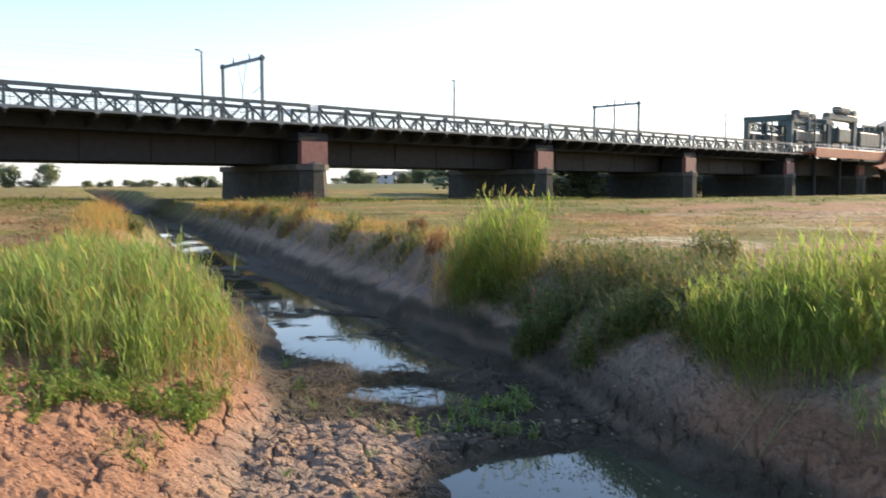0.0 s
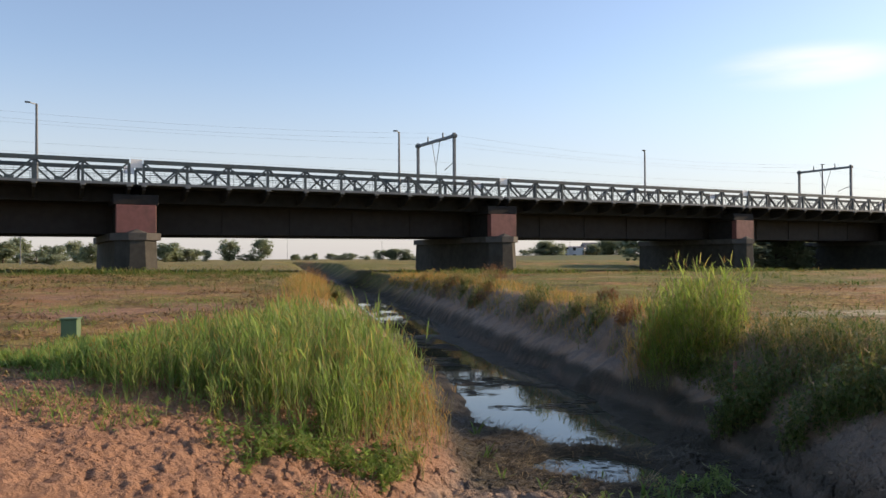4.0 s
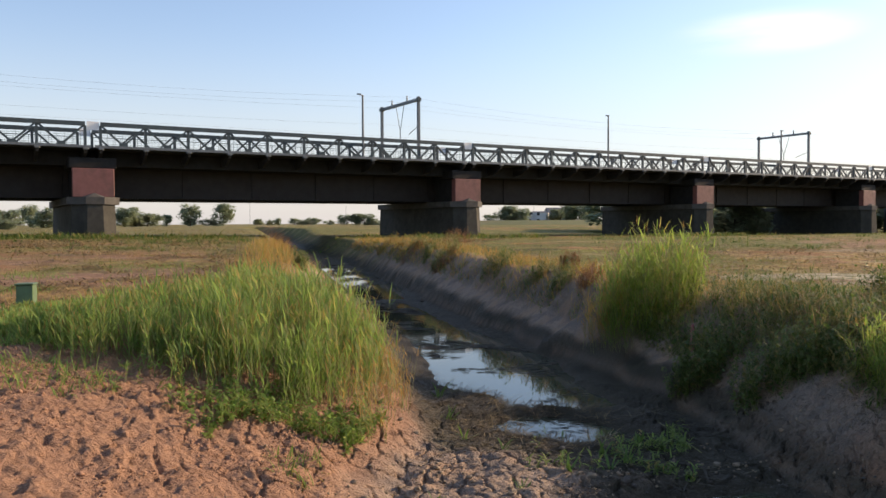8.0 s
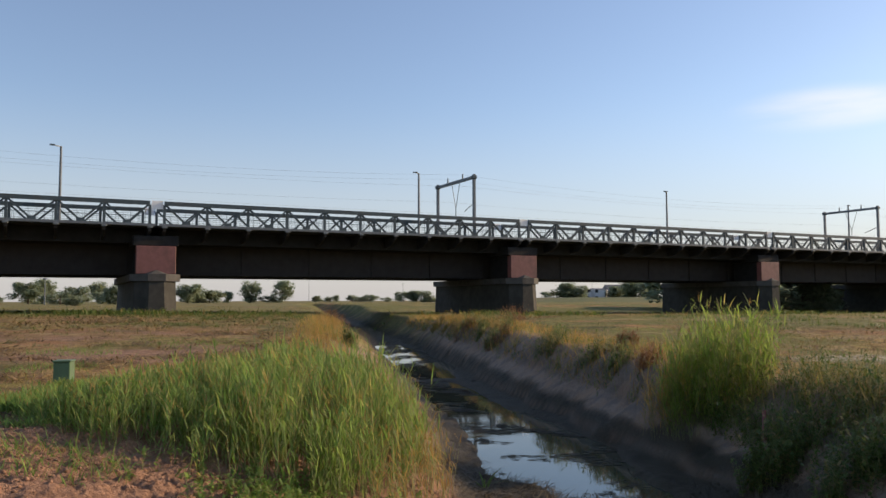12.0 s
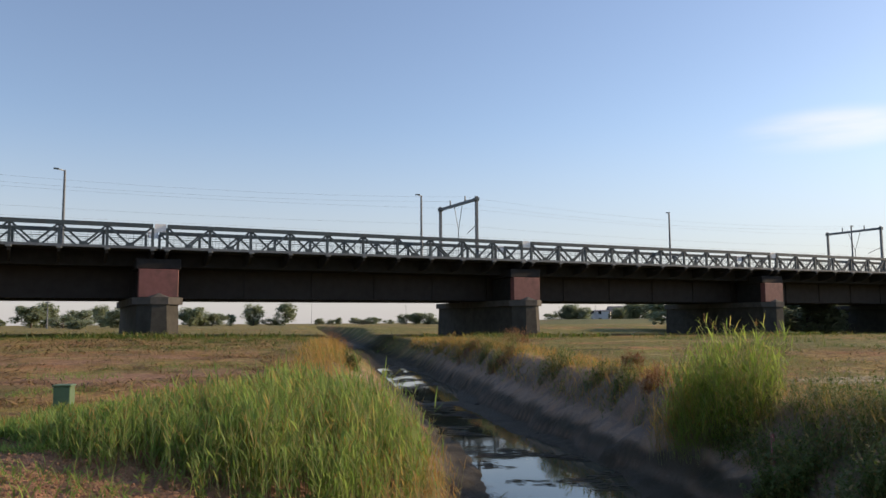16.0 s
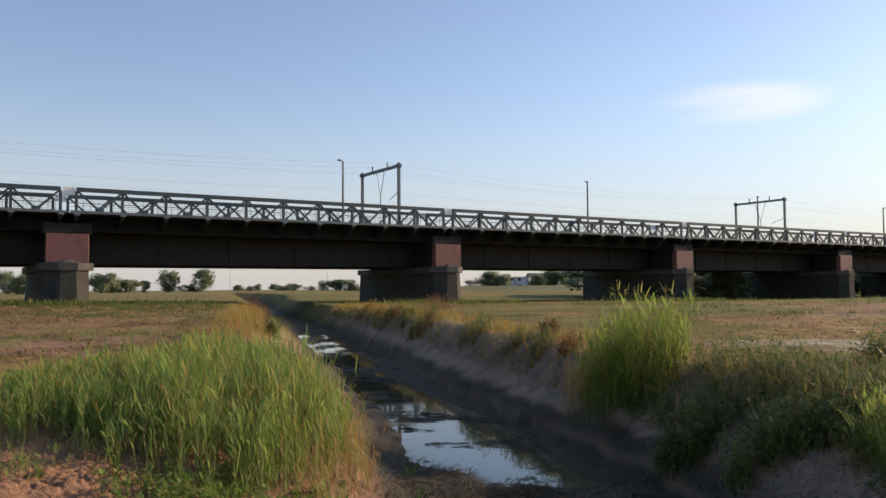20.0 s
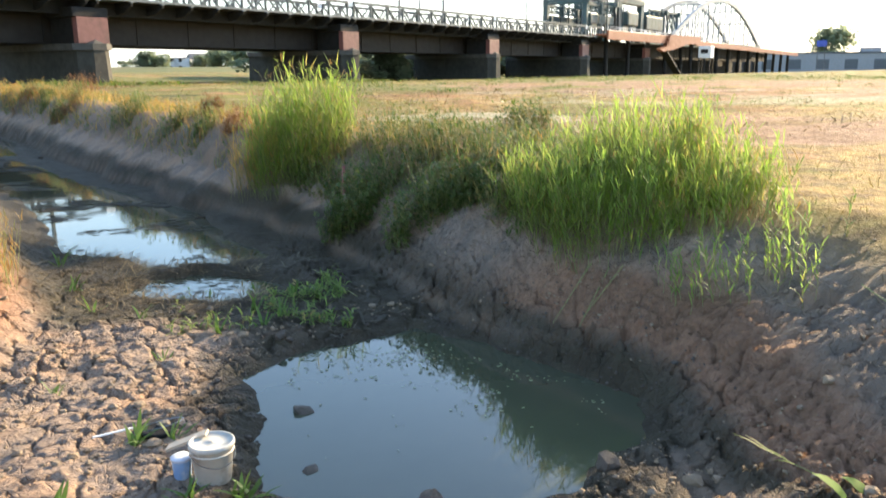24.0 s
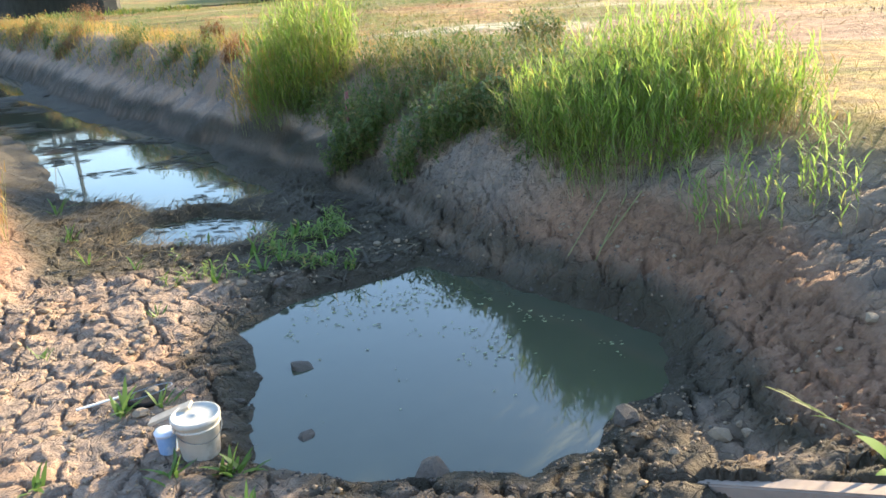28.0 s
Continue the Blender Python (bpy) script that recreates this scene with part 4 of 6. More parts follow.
def herbs(name, x, y, tall, label, mat, leaves=13, leaf=0.09, wide=0.022, category="weeds", flowers=None):
    """Branching leafy weeds."""
    bed = new(name)
    tagged(bed, label, category, kind="stuff")
    root, n = rooted(x, y), len(x)
    tip = root + np.stack([rng.normal(0, 0.16, n) * tall, rng.normal(0, 0.16, n) * tall, tall], -1)
    stuff("stems", [canes(root, tip, rng.uniform(0.002, 0.004, n))], CANE if mat is not RUSTY else RUSTY, "", "", bed)
    out = []
    for k in range(leaves):
        u = rng.uniform(0.1, 1.0, n)
        at = root + (tip - root) * u[:, None] + rng.normal(0, 0.03, (n, 3)) * (tall * 1.4)[:, None] * np.array([1, 1, 0.3])
        out.append(strips(at, rng.uniform(0, 6.28, n), leaf * rng.uniform(0.5, 1.4, n), wide * rng.uniform(0.6, 1.4, n), rng.uniform(0.0, 1.2, n), rng.uniform(0.2, 1.4, n), 3))
    stuff("leaves", out, mat, "", "", bed)
    if flowers is not None:
        at = tip + rng.normal(0, 0.03, tip.shape)
        stuff("blossoms", [strips(at[::6], rng.uniform(0, 6.28, len(at[::6])), np.full(len(at[::6]), 0.022), np.full(len(at[::6]), 0.02), np.full(len(at[::6]), 0.3), np.full(len(at[::6]), 0.4), 3)], flowers, "", "", bed)
    return bed


BLOSSOM = surface("pale_blossom", (0.55, 0.52, 0.42), (0.45, 0.42, 0.32), 20, 0.8)
x, y = scatter(6200, 0.6, 5.6, 7.6, 13.9, lambda x, y: smooth(-0.15, 0.15, feet(x, y)[2] - np.interp(y, [9, 10.5, 12.5], [0.9, 0.7, 0.5])) * smooth(3.1, 2.1, feet(x, y)[2]) * smooth(13.9, 12.9, y) * (0.45 + 0.55 * smooth(-0.3, 0.3, vnoise(x, y, 0.6, 91, 2))))
herbs("bank_weeds", x, y, rng.uniform(0.22, 0.55, len(x)) * np.interp(feet(x, y)[2], [0.8, 1.4, 2.8], [0.9, 1.25, 0.75]), "band of dull green weeds and grasses along the ditch bank", HERB, 12, 0.10, 0.02, "weeds", BLOSSOM)
x, y = scatter(2600, 0.8, 5.4, 7.7, 13.0, lambda x, y: smooth(0.9, 1.3, feet(x, y)[2]) * smooth(3.0, 2.2, feet(x, y)[2]))
V = strips(rooted(x, y), rng.uniform(0, 6.28, len(x)), rng.uniform(0.3, 0.7, len(x)), rng.uniform(0.006, 0.012, len(x)), rng.uniform(1.1, 1.5, len(x)), rng.uniform(0.1, 0.9, len(x)))
stuff("bank_grass", [V], STUBBLE, "tall seeding grasses among the bank weeds", "grass")
for cx, cy, r, h in ((4.0, 11.6, 0.35, 0.55), (2.9, 9.2, 0.4, 0.4), (1.4, 10.9, 0.4, 0.45), (2.1, 9.6, 0.5, 0.5)):
    x, y = clump(cx, cy, r, r, 170)
    herbs("leafy_weed", x, y, h * rng.uniform(0.7, 1.2, len(x)), "bushy green weed among the bank growth", HERB, 16, 0.07, 0.03)

# dead grass on both rims of the ditch
def rim(side, y0, y1, lo, hi):
    def keep(x, y):
        _, ol, orr = feet(x, y)
        o = ol if side == "l" else orr
        return smooth(lo - 0.25, lo + 0.15, o) * smooth(hi + 0.6, hi - 0.4, o) * smooth(y0 - 1, y0 + 1, y) * smooth(y1 + 6, y1 - 4, y) * (0.3 + 0.7 * smooth(-0.3, 0.35, vnoise(x, y, 1.1, 97, 3)))
    return keep


for name, side, y0, y1, lo, hi, n, xr in (("rim_grass_near", "l", 12.5, 44, 2.0, 3.4, 80000, (-22, -3)), ("rim_grass_far", "r", 13.0, 52, 0.9, 2.9, 110000, (-20, 3.0))):
    x, y = scatter(n, xr[0], xr[1], y0 - 1, y1 + 6, rim(side, y0, y1, lo, hi))
    k = len(x)
    V = strips(rooted(x, y), rng.uniform(0, 6.28, k), rng.uniform(0.15, 0.62 if side == "l" else 0.42, k), np.interp(y, [12, 45], [0.010, 0.03]) * rng.uniform(0.7, 1.3, k), rng.uniform(1.0, 1.5, k), rng.uniform(0.1, 1.0, k), 3)
    stuff(name, [V], DRY, "bleached orange dry grass along the ditch rim", "grass")
x, y = scatter(40000, -20, 2.5, 12.5, 50, rim("r", 12.5, 50, 0.75, 1.25))
x, y = x[::2], y[::2]
herbs("rim_weeds", x, y, rng.uniform(0.12, 0.42, len(x)), "scattered green weeds on the ditch rim", HERB, 8, 0.11, 0.025)
for cx, cy, r, h, mat, lab in ((-6.9, 39.2, 0.7, 0.75, RUSTY, "rust-brown dead dock on the ditch rim"), (-8.9, 22.9, 0.22, 0.6, HERB, "upright green weed at the ditch rim"), (-17.5, 42, 0.9, 0.7, RUSTY, "rust-brown dead weeds by the ditch"), (-0.6, 18.9, 0.22, 0.42, RUSTY, "withered brown weed on the ditch rim"), (-2.6, 21.5, 0.5, 0.5, HERB, "green weeds hanging over the ditch rim")):
    x, y = clump(cx, cy, r, r, 130)
    herbs("lone_weed", x, y, h * rng.uniform(0.5, 1.15, len(x)), lab, mat, 9, 0.11, 0.025)

# short grass and stubble over the fields
def meadow(x, y):
    _, ol, orr = feet(x, y)
    return np.maximum(smooth(2.8, 4.5, ol), smooth(1.5, 2.4, orr)) * (0.12 + 0.88 * smooth(-0.15, 0.35, vnoise(x, y, 0.9, 101, 2)) * smooth(-0.25, 0.3, vnoise(x + 0.4 * y, y - 0.4 * x, 5.0, 107, 3))) * (1 - 0.85 * patches(x, y)[0]) * (1 - 0.6 * patches(x, y)[1]) * np.where(x > -0.45 * y + 3, 0.45, 1.0)


pieces = []
for n, x0, x1, y0, y1, size in ((130000, -16, 14, 5, 26, 0.010), (130000, -50, 45, 22, 62, 0.022), (50000, -90, 90, 52, 105, 0.06)):
    x, y = scatter(n, x0, x1, y0, y1, meadow)
    k = len(x)
    pieces.append(strips(rooted(x, y), rng.uniform(0, 6.28, k), rng.uniform(0.04, 0.16, k) * (1 + size * 6), size * rng.uniform(0.6, 1.4, k), rng.uniform(0.7, 1.4, k), rng.uniform(0.2, 1.2, k), 3))
stuff("field_grass", pieces, STUBBLE, "patchy short dry grass over the floodplain", "grass")
# coarse tufts that stand over the stubble
pieces = []
for n, x0, x1, y0, y1, size in ((900, -24, -5, 12, 34, 0.012), (1500, -55, -14, 30, 66, 0.026), (500, 1, 20, 12, 36, 0.014), (700, 0, 50, 30, 62, 0.03)):
    cx, cy = scatter(n, x0, x1, y0, y1, lambda x, y: np.maximum(smooth(2.8, 4.5, feet(x, y)[1]), smooth(2.4, 3.4, feet(x, y)[2])) * (0.10 + 0.9 * patches(x, y)[2]) * (1 - 0.8 * patches(x, y)[0]))
    k, each = len(cx), 34
    wide_tuft = np.repeat(rng.uniform(0.08, 0.32, k) * (1 + 18 * size), each)
    x, y = np.repeat(cx, each) + rng.normal(0, 1, k * each) * wide_tuft, np.repeat(cy, each) + rng.normal(0, 0.7, k * each) * wide_tuft
    tall_tuft = np.repeat(rng.uniform(0.08, 0.24, k), each) * (1 + 12 * size)
    pieces.append(strips(rooted(x, y), rng.uniform(0, 6.28, k * each), tall_tuft * rng.uniform(0.6, 1.3, k * each), size * rng.uniform(0.6, 1.4, k * each), rng.uniform(0.6, 1.4, k * each), rng.uniform(0.2, 1.2, k * each), 3))
stuff("field_tufts", pieces, HERB, "scattered coarse green grass tufts on the floodplain", "grass")
# broken stalks and mulch lying on the fields
pieces = []
for n, x0, x1, y0, y1, size in ((44000, -18, -3, 7, 26, 0.024), (40000, -38, -6, 20, 52, 0.045), (26000, -8, 16, 11, 34, 0.024)):
    x, y = scatter(n, x0, x1, y0, y1, lambda x, y: np.maximum(smooth(2.8, 4.5, feet(x, y)[1]), smooth(1.8, 3.0, feet(x, y)[2])) * smooth(-0.25, 0.3, vnoise(x, y, 1.3, 109, 3)))
    k = len(x)
    pieces.append(strips(rooted(x, y, -0.01), rng.uniform(0, 6.28, k), rng.uniform(0.08, 0.3, k) * (1 + 20 * size), size * rng.uniform(0.6, 1.6, k), rng.uniform(-0.05, 0.5, k), rng.uniform(0.1, 0.6, k), 3))
MULCH = leafy("brown_stalk_litter", (0.19, 0.105, 0.045), (0.52, 0.35, 0.14), (0.07, 0.045, 0.02), 0.2, 0.2, 0.8)
stuff("stalk_litter", pieces, MULCH, "brown broken stalks and mulch lying on the fields", "plant litter")
# green growth round the pier feet
pieces = []
for i in range(-1, 4):
    m = on_bridge(GAP0 + i * SPAN, 0)
    k = 4200
    p = np.array([m @ Vector((a, b, 0)) for a, b in zip(rng.normal(-1.0, 6.0, k), rng.normal(-2.4, 2.4, k))])
    x, y = p[:, 0], p[:, 1]
    thin_out = vnoise(x, y, 2.2, 115, 3) > rng.uniform(-0.15, 0.35, k)
    x, y = x[thin_out], y[thin_out]
    k = len(x)
    pieces.append(strips(rooted(x, y), rng.uniform(0, 6.28, k), rng.uniform(0.15, 0.75, k), rng.uniform(0.06, 0.12, k), rng.uniform(0.8, 1.4, k), rng.uniform(0.2, 1.2, k), 3))
stuff("pier_foot_growth", pieces, HERB, "green nettles and grass round the pier feet", "grass")

# weeds low on the near slope and in the mud
x, y = scatter(9000, -4.4, -2.2, 5.9, 8.6, lambda x, y: smooth(0.55, 0.2, np.abs(y - np.interp(x, [-5.6, -5.0, -4.2, -3.6, -2.8, -2.4], [7.0, 6.7, 6.6, 6.8, 7.25, 7.7])) + 0.8 * vnoise(x, y, 0.35, 105, 3)) * (0.03 + 0.17 * smooth(-3.7, -3.1, x)))
herbs("slope_weeds", x, y, rng.uniform(0.08, 0.26, len(x)), "low leafy green weeds under the reeds", REED, 10, 0.07, 0.028)
for cx, cy, r, n in ((-2.45, 6.35, 0.28, 60), (-2.35, 5.95, 0.2, 40), (-4.9, 6.2, 0.7, 420), (-5.75, 7.2, 0.5, 620), (-6.8, 8.6, 0.5, 160), (-10.5, 12.5, 0.9, 260), (-13, 16, 1.2, 300), (-9.6, 9.4, 0.6, 180), (-11.6, 19, 1.5, 300)):
    x, y = clump(cx, cy, r, r * 0.7, n)
    k = len(x)
    stuff("grass_tuft", [strips(rooted(x, y), rng.uniform(0, 6.28, k), rng.uniform(0.08, 0.26, k), rng.uniform(0.006, 0.014, k), rng.uniform(0.6, 1.4, k), rng.uniform(0.2, 1.3, k))], REED, "tuft of green grass on bare red soil", "grass")


def rosette(cx, cy, n, size, wide, label, name="plantain", mat=None):
    """Broad pointed leaves from one root."""
    base = rooted(np.full(n, cx) + rng.normal(0, 0.02, n), np.full(n, cy) + rng.normal(0, 0.02, n), 0.01)
    plant_ob = tagged(new(name), label, "weed", "weeds in the mud")
    for b in base:
        one = np.ones(1)
        V, F = strips(b[None], one * rng.uniform(0, 6.28), one * size * rng.uniform(0.6, 1.15), one * wide * rng.uniform(0.7, 1.2), one * rng.uniform(0.5, 1.35), one * rng.uniform(0.1, 1.0), 6)
        new("leaf", np_mesh("leaf", V, F, mat or FORB)).parent = plant_ob
    return plant_ob


for cx, cy, n, size, wide in ((0.03, 4.80, 11, 0.17, 0.036), (-0.02, 4.84, 7, 0.14, 0.03), (-0.27, 4.78, 12, 0.15, 0.02), (0.08, 4.44, 11, 0.14, 0.028), (-0.62, 5.56, 11, 0.2, 0.03), (-0.95, 4.95, 8, 0.13, 0.025), (-0.42, 5.55, 9, 0.16, 0.02), (-0.2, 7.6, 9, 0.2, 0.03),
                             (0.2, 7.75, 8, 0.22, 0.03), (0.35, 7.9, 9, 0.24, 0.03), (-0.9, 8.2, 6, 0.2, 0.02), (-1.4, 8.6, 7, 0.2, 0.025), (-0.6, 7.0, 6, 0.15, 0.02), (-1.3, 6.6, 6, 0.14, 0.02), (0.1, 8.3, 8, 0.22, 0.03),
                             (-0.5, 3.9, 7, 0.12, 0.012), (0.02, 3.85, 8, 0.10, 0.01), (-1.0, 4.3, 6, 0.10, 0.015), (0.75, 3.95, 5, 0.10, 0.012), (0.5, 8.6, 9, 0.25, 0.03), (0.75, 8.35, 7, 0.2, 0.025), (-1.7, 9.4, 8, 0.25, 0.025), (-2.1, 10.6, 9, 0.35, 0.02)):
    rosette(cx, cy, n, size, wide, "green broad-leaved weed rooted in cracked mud")

x, y = scatter(420, -0.6, 1.0, 7.5, 9.2, lambda x, y: smooth(0.0, 0.2, wet(x, y)) * smooth(-0.1, 0.3, vnoise(x, y, 0.5, 113, 2)))
herbs("mud_weeds", x, y, rng.uniform(0.06, 0.2, len(x)), "low green weeds sprouting in the damp mud", REED, 7, 0.09, 0.02)
# dark rotting weed in the ditch bed, flakes of pond weed on the water
x, y = scatter(30000, -6, 1.6, 7.4, 24, lambda x, y: smooth(0.8, 0.2, feet(x, y)[1]) * smooth(0.5, 0.0, feet(x, y)[2]) * smooth(7.3, 8.0, y + 0.45 * x) * smooth(-0.1, 0.35, vnoise(x, y, 0.9, 111, 3)) * smooth(-0.06, 0.12, wet(x, y)))
k = len(x)
base = rooted(x, y, 0.0)
base[:, 2] = np.maximum(base[:, 2], 0.004) + 0.004
stuff("rotting_weed", [strips(base, rng.normal(0.4, 0.9, k), rng.uniform(0.08, 0.35, k), rng.uniform(0.006, 0.02, k), rng.uniform(0.0, 0.45, k), rng.uniform(0.2, 0.8, k), 3)], MAT, "mats of dark rotting water weed in the ditch bed", "water weed")


x, y = scatter(5200, -2.3, 0.2, 8.2, 11.2, lambda x, y: smooth(0.9, 0.2, wet(x, y) + 0.3 * vnoise(x, y, 0.5, 117, 2)) * smooth(-0.02, 0.1, wet(x, y)) * smooth(0.7, 0.2, feet(x, y)[1]) * smooth(0.4, 0.0, feet(x, y)[2]))
k = len(x)
stuff("reed_debris", [strips(rooted(x, y, -0.005), rng.normal(0.5, 1.0, k), rng.uniform(0.08, 0.34, k), rng.uniform(0.004, 0.011, k), rng.uniform(0.05, 0.7, k), rng.uniform(0.2, 0.9, k), 4)], leafy("blackened_reed_litter", (0.045, 0.036, 0.020), (0.14, 0.105, 0.055), (0.26, 0.19, 0.09), 0.14, 0.15, 0.8), "heap of blackened reed litter beside the puddle", "plant litter")


rim_rng = np.random.default_rng(23)
for k in range(22):
    cy = float(rim_rng.uniform(14.5, 42))
    cx = float(np.interp(cy, RIGHT_Y, RIGHT_X)) + float(rim_rng.uniform(1.0, 1.9))
    mat, lab = ((HERB, "green weeds hanging over the ditch rim"), (RUSTY, "rust-brown dead stalks on the ditch rim"), (DRY, "tall bleached grass clump on the ditch rim"))[(0, 2, 0, 1, 2, 0, 2)[k % 7]]
    x, y = clump(cx, cy, float(rim_rng.uniform(0.2, 0.5)), 0.4, 70)
    herbs("rim_clump", x, y, float(rim_rng.uniform(0.3, 0.62)) * rng.uniform(0.4, 1.2, len(x)), lab, mat, 9, 0.12, 0.022)


def flakes(name, x, y, size, mat, label, long=1.8):
    """Thin irregular floating patches."""
    bm = bmesh.new()
    for a, b, s in zip(x, y, size):
        c = rng.uniform(0.4, 1.2, 6) * s
        t0 = rng.uniform(0, 6.28)
        vs = [bm.verts.new((a + long * c[j] * math.cos(t0 + j * 1.047), b + 0.8 * c[j] * math.sin(t0 + j * 1.047), 0.005)) for j in range(6)]
        bm.faces.new(vs)
    made = bmesh.ops.extrude_face_region(bm, geom=bm.faces[:])
    bmesh.ops.translate(bm, verts=[v for v in made["geom"] if isinstance(v, bmesh.types.BMVert)], vec=(0, 0, 0.003))
    bmesh.ops.recalc_face_normals(bm, faces=bm.faces)
    return tagged(part(name, bm, mat), label, "water weed", kind="stuff")


x, y = scatter(9000, 0.2, 2.7, 4.6, 7.4, lambda x, y: smooth(-0.08, -0.2, wet(x, y)) * (0.12 * smooth(6.2, 6.9, y) + 0.35 * smooth(0.15, 0.5, vnoise(x, y, 0.5, 121, 2)) * smooth(5.3, 6.0, y) + 0.004))
flakes("pond_weed", x, y, rng.uniform(0.003, 0.010, len(x)), SLIME, "pale green pond weed flakes afloat on the pond")
x, y = scatter(32000, -7, 0.2, 9.0, 24, lambda x, y: smooth(0.1, -0.1, wet(x, y)) * smooth(0.05, 0.35, vnoise(x * 0.6, y, 0.6, 131, 3)) * np.interp(y, [9, 11, 13, 15, 24], [0.2, 0.42, 0.6, 0.9, 1.0]))
xs, ys = scatter(26000, -16, -4, 22, 43, lambda x, y: smooth(0.1, -0.1, wet(x, y)) * smooth(-0.15, 0.2, vnoise(x, y * 0.4, 0.9, 133, 3)))
flakes("drifting_algae", xs, ys, rng.uniform(0.02, 0.06, len(xs)), MAT, "dark algae streaks afloat on the far ditch water", 3.0)
flakes("floating_algae", x, y, rng.uniform(0.006, 0.024, len(x)) * np.interp(y, [12, 18], [1.0, 2.0]), MAT, "dark algae streaks afloat on the puddle", 4.0)


# ---- lift bridge, landing and arches farther along ----
def steel_frame(name, label, category):
    return bridge_holder(name, 0, 0, 0, label, category)


def lattice_girder(parent, s0, s1, w, z0, z1, bays, mat, name="lattice_girder", r=0.28):
    """Two chords with posts and crossed braces between them."""
    bm = bmesh.new()
    for z in (z0, z1):
        beam(bm, (s0, w, z), (s1, w, z), r * 1.5, r * 1.5)
    for k in range(bays + 1):
        s = s0 + (s1 - s0) * k / bays
        beam(bm, (s, w, z0), (s, w, z1), r, r, (0, 1, 0))
        if k < bays:
            n = s0 + (s1 - s0) * (k + 1) / bays
            beam(bm, (s, w, z0), (n, w, z1), r * 0.7, r * 0.7, (0, 1, 0))
            beam(bm, (s, w, z1), (n, w, z0), r * 0.7, r * 0.7, (0, 1, 0))
    return part(name, bm, mat, parent)


lift = steel_frame("lift_bridge", "dark green steel machinery and towers of a lift bridge", "lift bridge")
for w in (5.2, 14.2):
    lattice_girder(lift, 148.5, 164, w, 14.0, 15.4, 6, GREENSTEEL)
    part("counterweight", box(bmesh.new(), (150, w - 0.5, 11.6), (162.5, w + 0.5, 13.4), 0.1), GREENSTEEL, lift)
    for s in (148.5, 156, 163.5):
        part("tower_leg", box(bmesh.new(), (s - 0.5, w - 0.5, 8.2), (s + 0.5, w + 0.5, 16.4), 0.05), GREENSTEEL, lift)
    for s in (165.8, 179.3):
        part("tower_leg", box(bmesh.new(), (s - 0.9, w - 0.6, 8.2), (s + 0.9, w + 0.6, 17.2), 0.06), GREENSTEEL, lift)
    part("machine_house", box(bmesh.new(), (169.5, w - 1.0, 11.8), (176.0, w + 1.0, 15.0), 0.3), GREENSTEEL, lift)
    lattice_girder(lift, 185, 206, w, 11.0, 16.2, 6, GREENSTEEL)
    part("upper_beam", box(bmesh.new(), (164.5, w - 0.7, 16.4), (180.6, w + 0.7, 18.0), 0.3), GREENSTEEL, lift)
    part("hoist_cabin", box(bmesh.new(), (170, w - 1.0, 18.0), (175.5, w + 1.0, 19.6), 0.35), GREENSTEEL, lift)
    part("sheave", rod(bmesh.new(), (179, w - 0.5, 18.3), (179, w + 0.5, 18.3), 0.9, sides=20), GREENSTEEL, lift)
    part("gallery", box(bmesh.new(), (181.5, w - 0.9, 11.4), (193, w + 0.9, 14.6), 0.2), GREENSTEEL, lift)
    for s in (196, 206):
        part("tower_leg", box(bmesh.new(), (s - 0.4, w - 0.4, 8.2), (s + 0.4, w + 0.4, 16.6), 0.05), ARCHGREY, lift)
    for k, s in enumerate((149.5, 154, 158, 163, 167, 171, 188, 192, 200, 204)):
        part("cable_guide", rod(bmesh.new(), (s, w - 0.7, 9.0), (s, w - 0.7, 13.0 + (k * 7) % 5), 0.16, sides=6), GREENSTEEL, lift)
for s in (148.5, 163.5, 196, 206):
    part("portal_beam", box(bmesh.new(), (s - 0.5, 4.3, 15.4), (s + 0.5, 14.7, 16.6), 0.06), GREENSTEEL, lift)
for s0, s1, z in ((164.5, 180.5, 18.2), (148.5, 164, 15.8), (182, 200, 16.4)):
    bm = bmesh.new()
    for w in (4.2, 15.1):
        for dz in (0.5, 1.0):
            beam(bm, (s0, w, z + dz), (s1, w, z + dz), 0.07, 0.07)
        k = s0
        while k <= s1:
            beam(bm, (k, w, z - 0.3), (k, w, z + 1.0), 0.07, 0.07, (0, 1, 0))
            k += 1.6
    part("walkway_rail", bm, GALV, lift)

